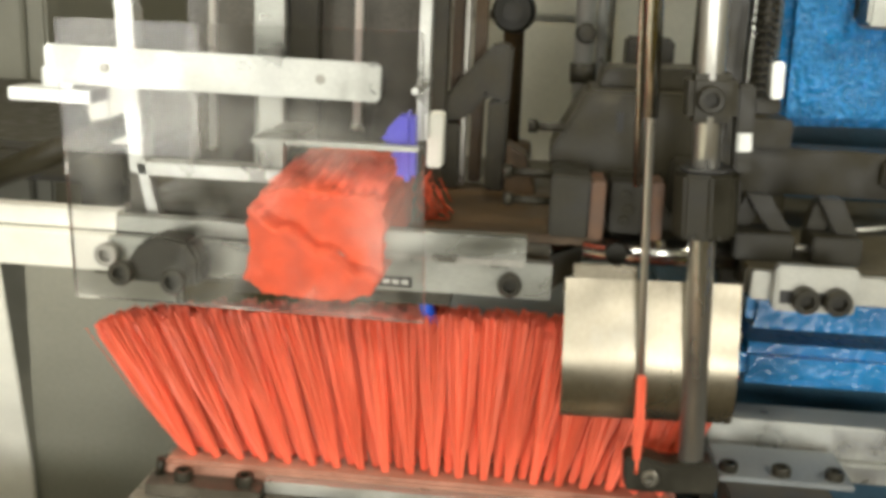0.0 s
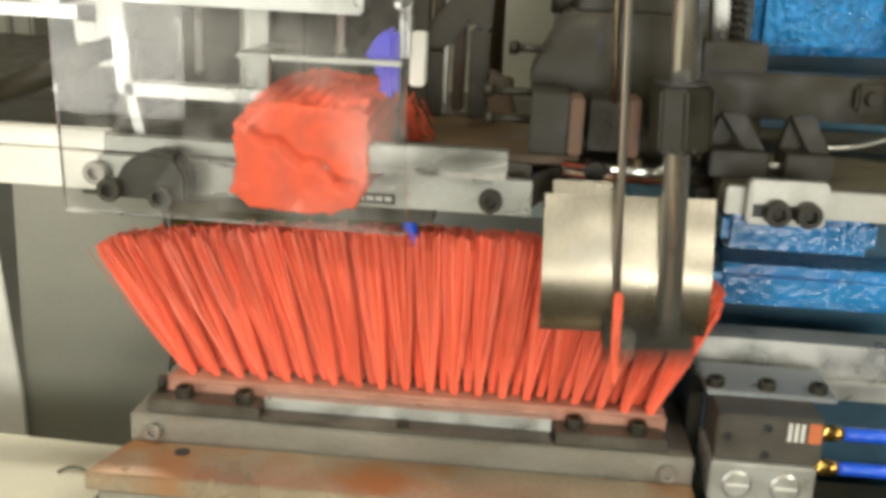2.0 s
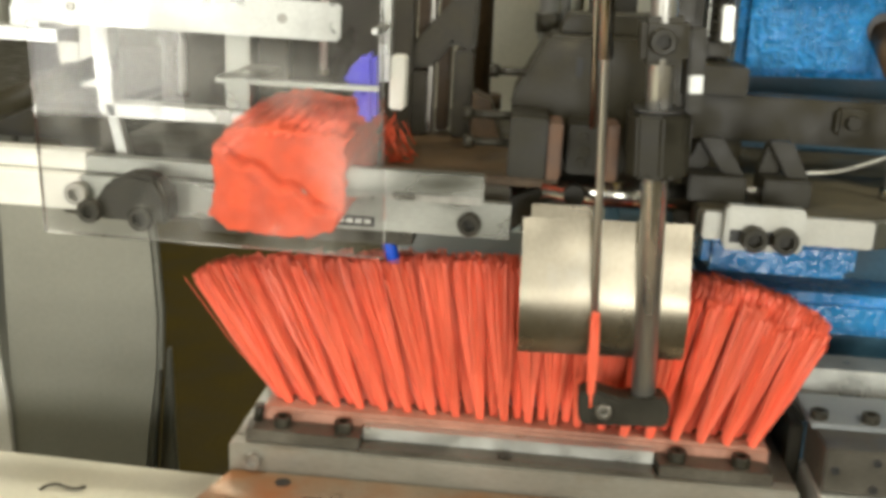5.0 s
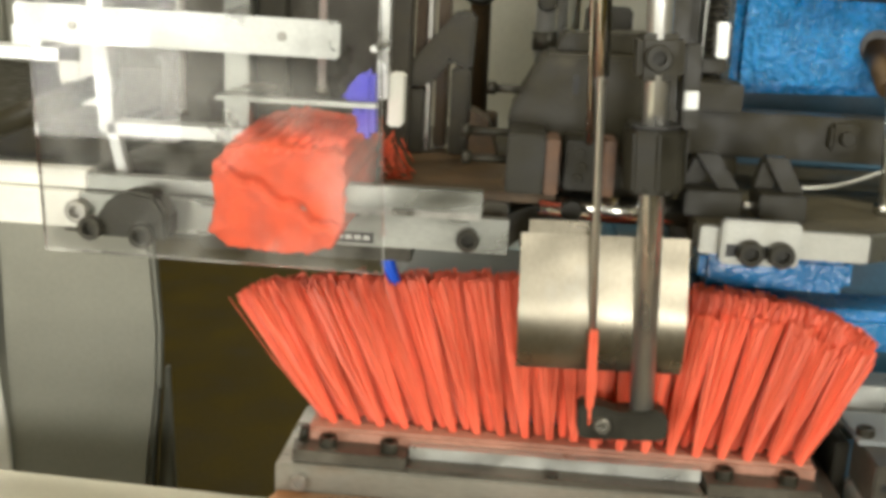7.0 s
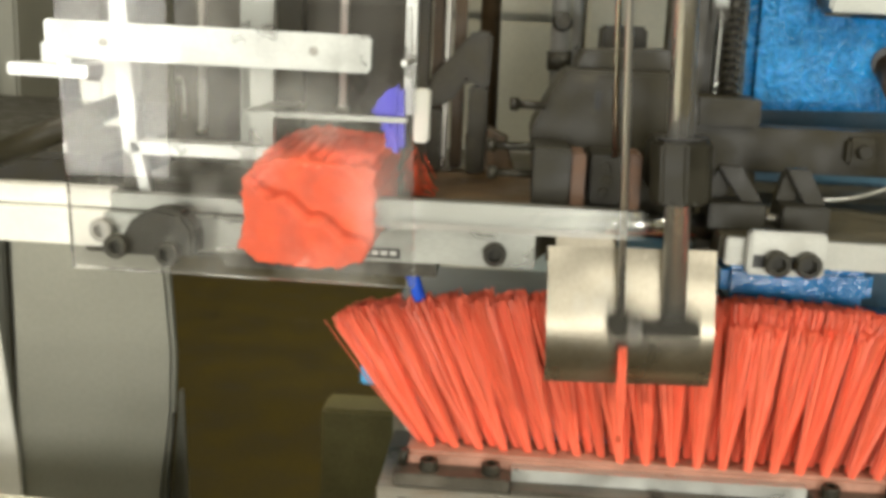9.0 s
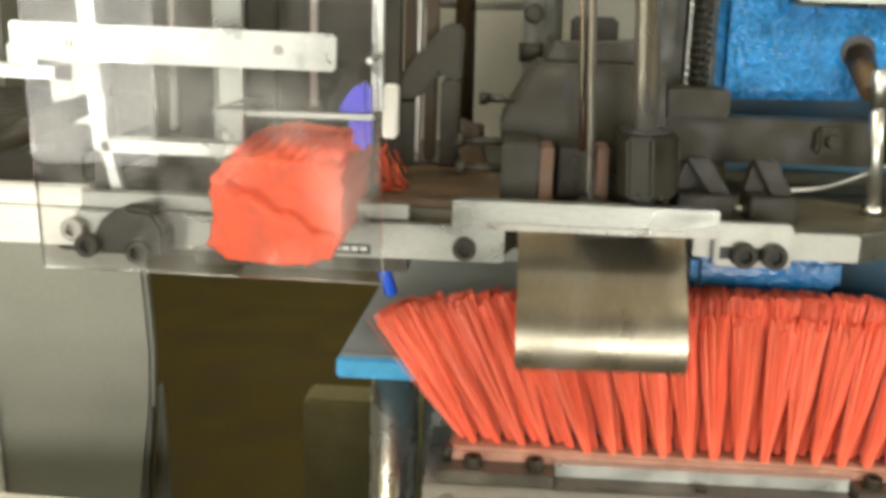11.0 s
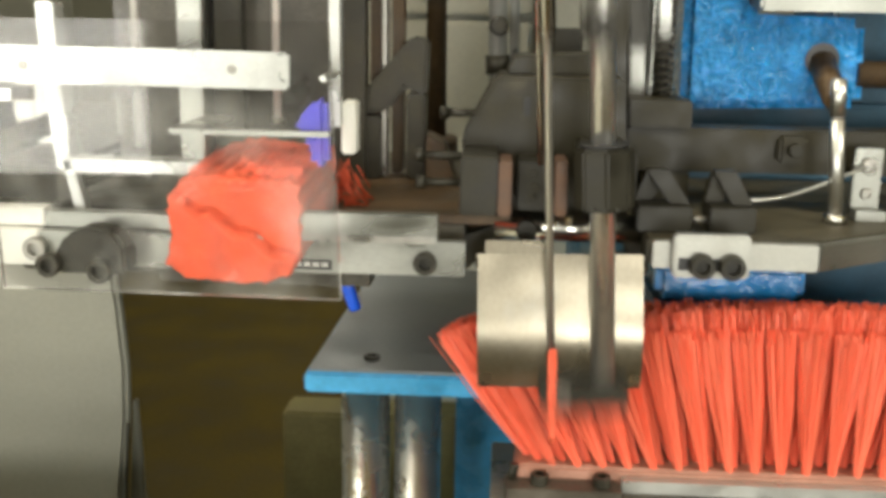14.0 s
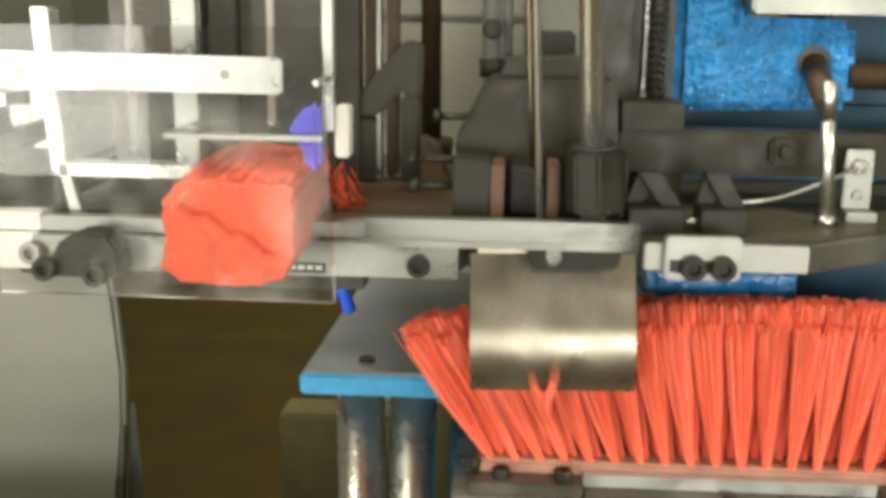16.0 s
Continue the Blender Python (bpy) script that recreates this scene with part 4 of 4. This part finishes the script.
BACK_TUFTS = [strands(270, 0.0018, 0.0086, 0.0880, 0.00050, 20 + k) for k in range(7)]
for r_ in range(3):
    for k in range(COLS):
        u = (k + (0.45 if r_ % 2 == 0 else 0.0)) / (COLS - 0.55)
        ob = new("bristle_tuft", BACK_TUFTS[(k * 3 + r_ * 5) % 7])
        ob.parent = head
        ob.matrix_basis = pose(LEFT_END + PITCH * (COLS - 1) * u, 0.0128 + 0.0055 * r_, 0.0028, -2.5 - 1.6 * r_ + random.uniform(-0.8, 0.8), lean(u) + random.uniform(-1.0, 1.0), 0) @ Matrix.Diagonal((1, 1, end_trim(u), 1)) @ pose(0, 0, 0, 0, 0, random.choice((0, 12, -15, 170, 190)))

FRONT_TUFTS = [strands(250, 0.0018, 0.0077, 0.0785, 0.00052, 60 + k) for k in range(5)]
END_TUFT = strands(250, 0.0018, 0.0077, 0.0700, 0.00052, 71)
front_row = []
for k in range(COLS):
    ob = new("bristle_tuft", FRONT_TUFTS[k * 3 % 5] if k < COLS - 2 else END_TUFT)
    ob.parent = head
    front_row.append((ob, LEFT_END + PITCH * k, lean(k / (COLS - 1)) + random.uniform(-1.5, 1.5), random.uniform(-2.2, -0.8)))

guide_way = thing("carriage_way", "dark steel carriage way under the sliding fixture", "guide way")
part("way", box(0.058, 0.62, -0.040, 0.080, 0.780, 0.8195, 0.002), DARK, guide_way)
part("pedestal", box(0.065, 0.60, -0.035, 0.075, 0.0, 0.780, 0.004), NAVY, guide_way)

# ---- motion ----
FIXTURE = [(0.0, -0.1680), (0.5, -0.1790), (1.0, -0.1750), (1.5, -0.1640), (2.0, -0.1610), (2.5, -0.1515), (3.0, -0.1390), (3.5, -0.1280), (4.0, -0.1180), (6.5, -0.0720), (7.0, -0.0695), (7.5, -0.0580), (8.0, -0.0460), (8.5, -0.0345), (9.0, -0.0290), (11.5, 0.0180), (12.0, 0.0255), (12.5, 0.0379), (13.0, 0.0508), (13.5, 0.0631), (14.0, 0.0641), (14.5, 0.0752), (15.0, 0.0685), (15.5, 0.0560), (16.0, 0.0467)]
BEAT, FIRST = 0.6311, 1.0
LIFT = [(0.0, 1.0), (0.04, 0.90), (0.085, 0.55), (0.13, 0.2), (0.185, 0.0), (0.33, 0.0), (0.375, 0.22), (0.42, 0.52), (0.455, 0.80), (0.50, 0.97), (0.56, 1.0)]
FEED = [(0.0, 1.6), (0.05, 1.35), (0.075, 0.85), (0.11, 0.85), (0.14, 0.35), (0.17, 0.0), (0.33, -0.06), (0.45, -0.1), (0.52, 0.5), (0.58, 1.1)]
SPLAY = [(0.0, 1.0), (0.014, 0.96), (0.034, 0.45), (0.05, 0.0), (0.46, 0.0), (0.52, 0.3), (0.57, 0.7)]
SWING = [(0.0, 1.0), (0.02, 0.86), (0.045, 0.52), (0.075, 0.14), (0.10, 0.0), (0.44, 0.0), (0.49, 0.15), (0.54, 0.42), (0.58, 0.68), (0.61, 0.95)]
SLIDE = [(0.0, 1.0), (0.035, 0.98), (0.06, 0.84), (0.12, 0.35), (0.20, 0.0), (0.38, 0.0), (0.44, 0.45), (0.50, 0.93), (0.54, 1.0)]


def cycle(table):
    """The stroke of one beat, laid end to end over the clip."""
    rows, k = [], -3
    while True:
        for dt, v in table:
            t = FIRST + k * BEAT + dt
            if t > 16.3:
                return rows
            if t > -0.3:
                rows.append((t, v))
        k += 1


def stroke(table, make):
    rows = cycle(table)
    first = [(a, b) for a, b in zip(rows, rows[1:]) if a[0] <= 0 < b[0]][0]
    last = [(a, b) for a, b in zip(rows, rows[1:]) if a[0] < 16 <= b[0]][0]

    def mid(pair, t):
        (t0, v0), (t1, v1) = pair
        return v0 + (v1 - v0) * (t - t0) / (t1 - t0)
    seq = [(0.0, mid(first, 0.0))] + [r for r in rows if 0.02 < r[0] < 15.98] + [(16.0, mid(last, 16.0))]
    return [(t, make(v)) for t, v in seq]


def fixture_x(t):
    return float(np.interp(t, [q[0] for q in FIXTURE], [q[1] for q in FIXTURE]))


def setting_time(x):
    """The stroke at which the needle stands nearest over a hole x along the block."""
    downs = [FIRST + k * BEAT + 0.25 for k in range(-1, 22)]
    return min(downs, key=lambda t: abs(0.0685 - fixture_x(t) - x))


def set_tuft(ob, x, tilt, back):
    """A tuft waits in the packed bundle, is drawn out of it in one stroke and then stands in its hole."""
    ts = setting_time(x)
    waits = [t for t, _ in FIXTURE if t < ts - 0.1] + [ts + 0.06, ts + 0.08]
    rows = [(t, pose(-0.0890 - fixture_x(t), 0.056, 1.027 - 0.8842, 90, 0, 0)) for t in waits]
    home = pose(x, 0.0068, 0.0028, back, tilt, 0)
    rows += [(ts + 0.105, pose(0.5 * (x - 0.0890 - fixture_x(ts)), -0.012, 0.075, 45, tilt / 2, 0)), (ts + 0.13, home), (ts + 0.16, home), (16.0, home)]
    walk(ob, rows)


def motions():
    walk(fix, [(t, pose(x, 0.0, 0.8842 if t < 14.8 else 0.8876)) for t, x in FIXTURE])
    walk(tool, stroke(LIFT, lambda v: pose(0.0962 - 0.0065 * v, -0.0140, 0.9055 + 0.110 * v, 0, -2.9, 0)))
    walk(knob, stroke(LIFT, lambda v: pose(0, 0, 0.110 * v)))
    walk(fed, stroke(FEED, lambda v: pose(0.0685 - 0.0045 * v, -0.0205 - 0.019 * max(0.0, v - 1), 0.9160 + 0.060 * v, 0, -2.9, 0)))
    for half, side in halves:
        walk(half, stroke(SPLAY, lambda v: pose(0, 0, 0, -60 * v, 0, 0) @ pose(0, 0, 0, 0, side * (1 + 136 * v), 0)))
    for ob, x, tilt, back in front_row:
        set_tuft(ob, x, tilt, back)
    walk(shield, stroke(SWING, lambda v: pose(0.0706, -0.0050, 1.0035 + 0.012 * v, -60 * v, -1.5 + 1.5 * v, 0)))
    walk(slider, stroke(SLIDE, lambda v: pose(0.0080 + 0.1150 * v, -0.0220, 0.0055)))


motions()
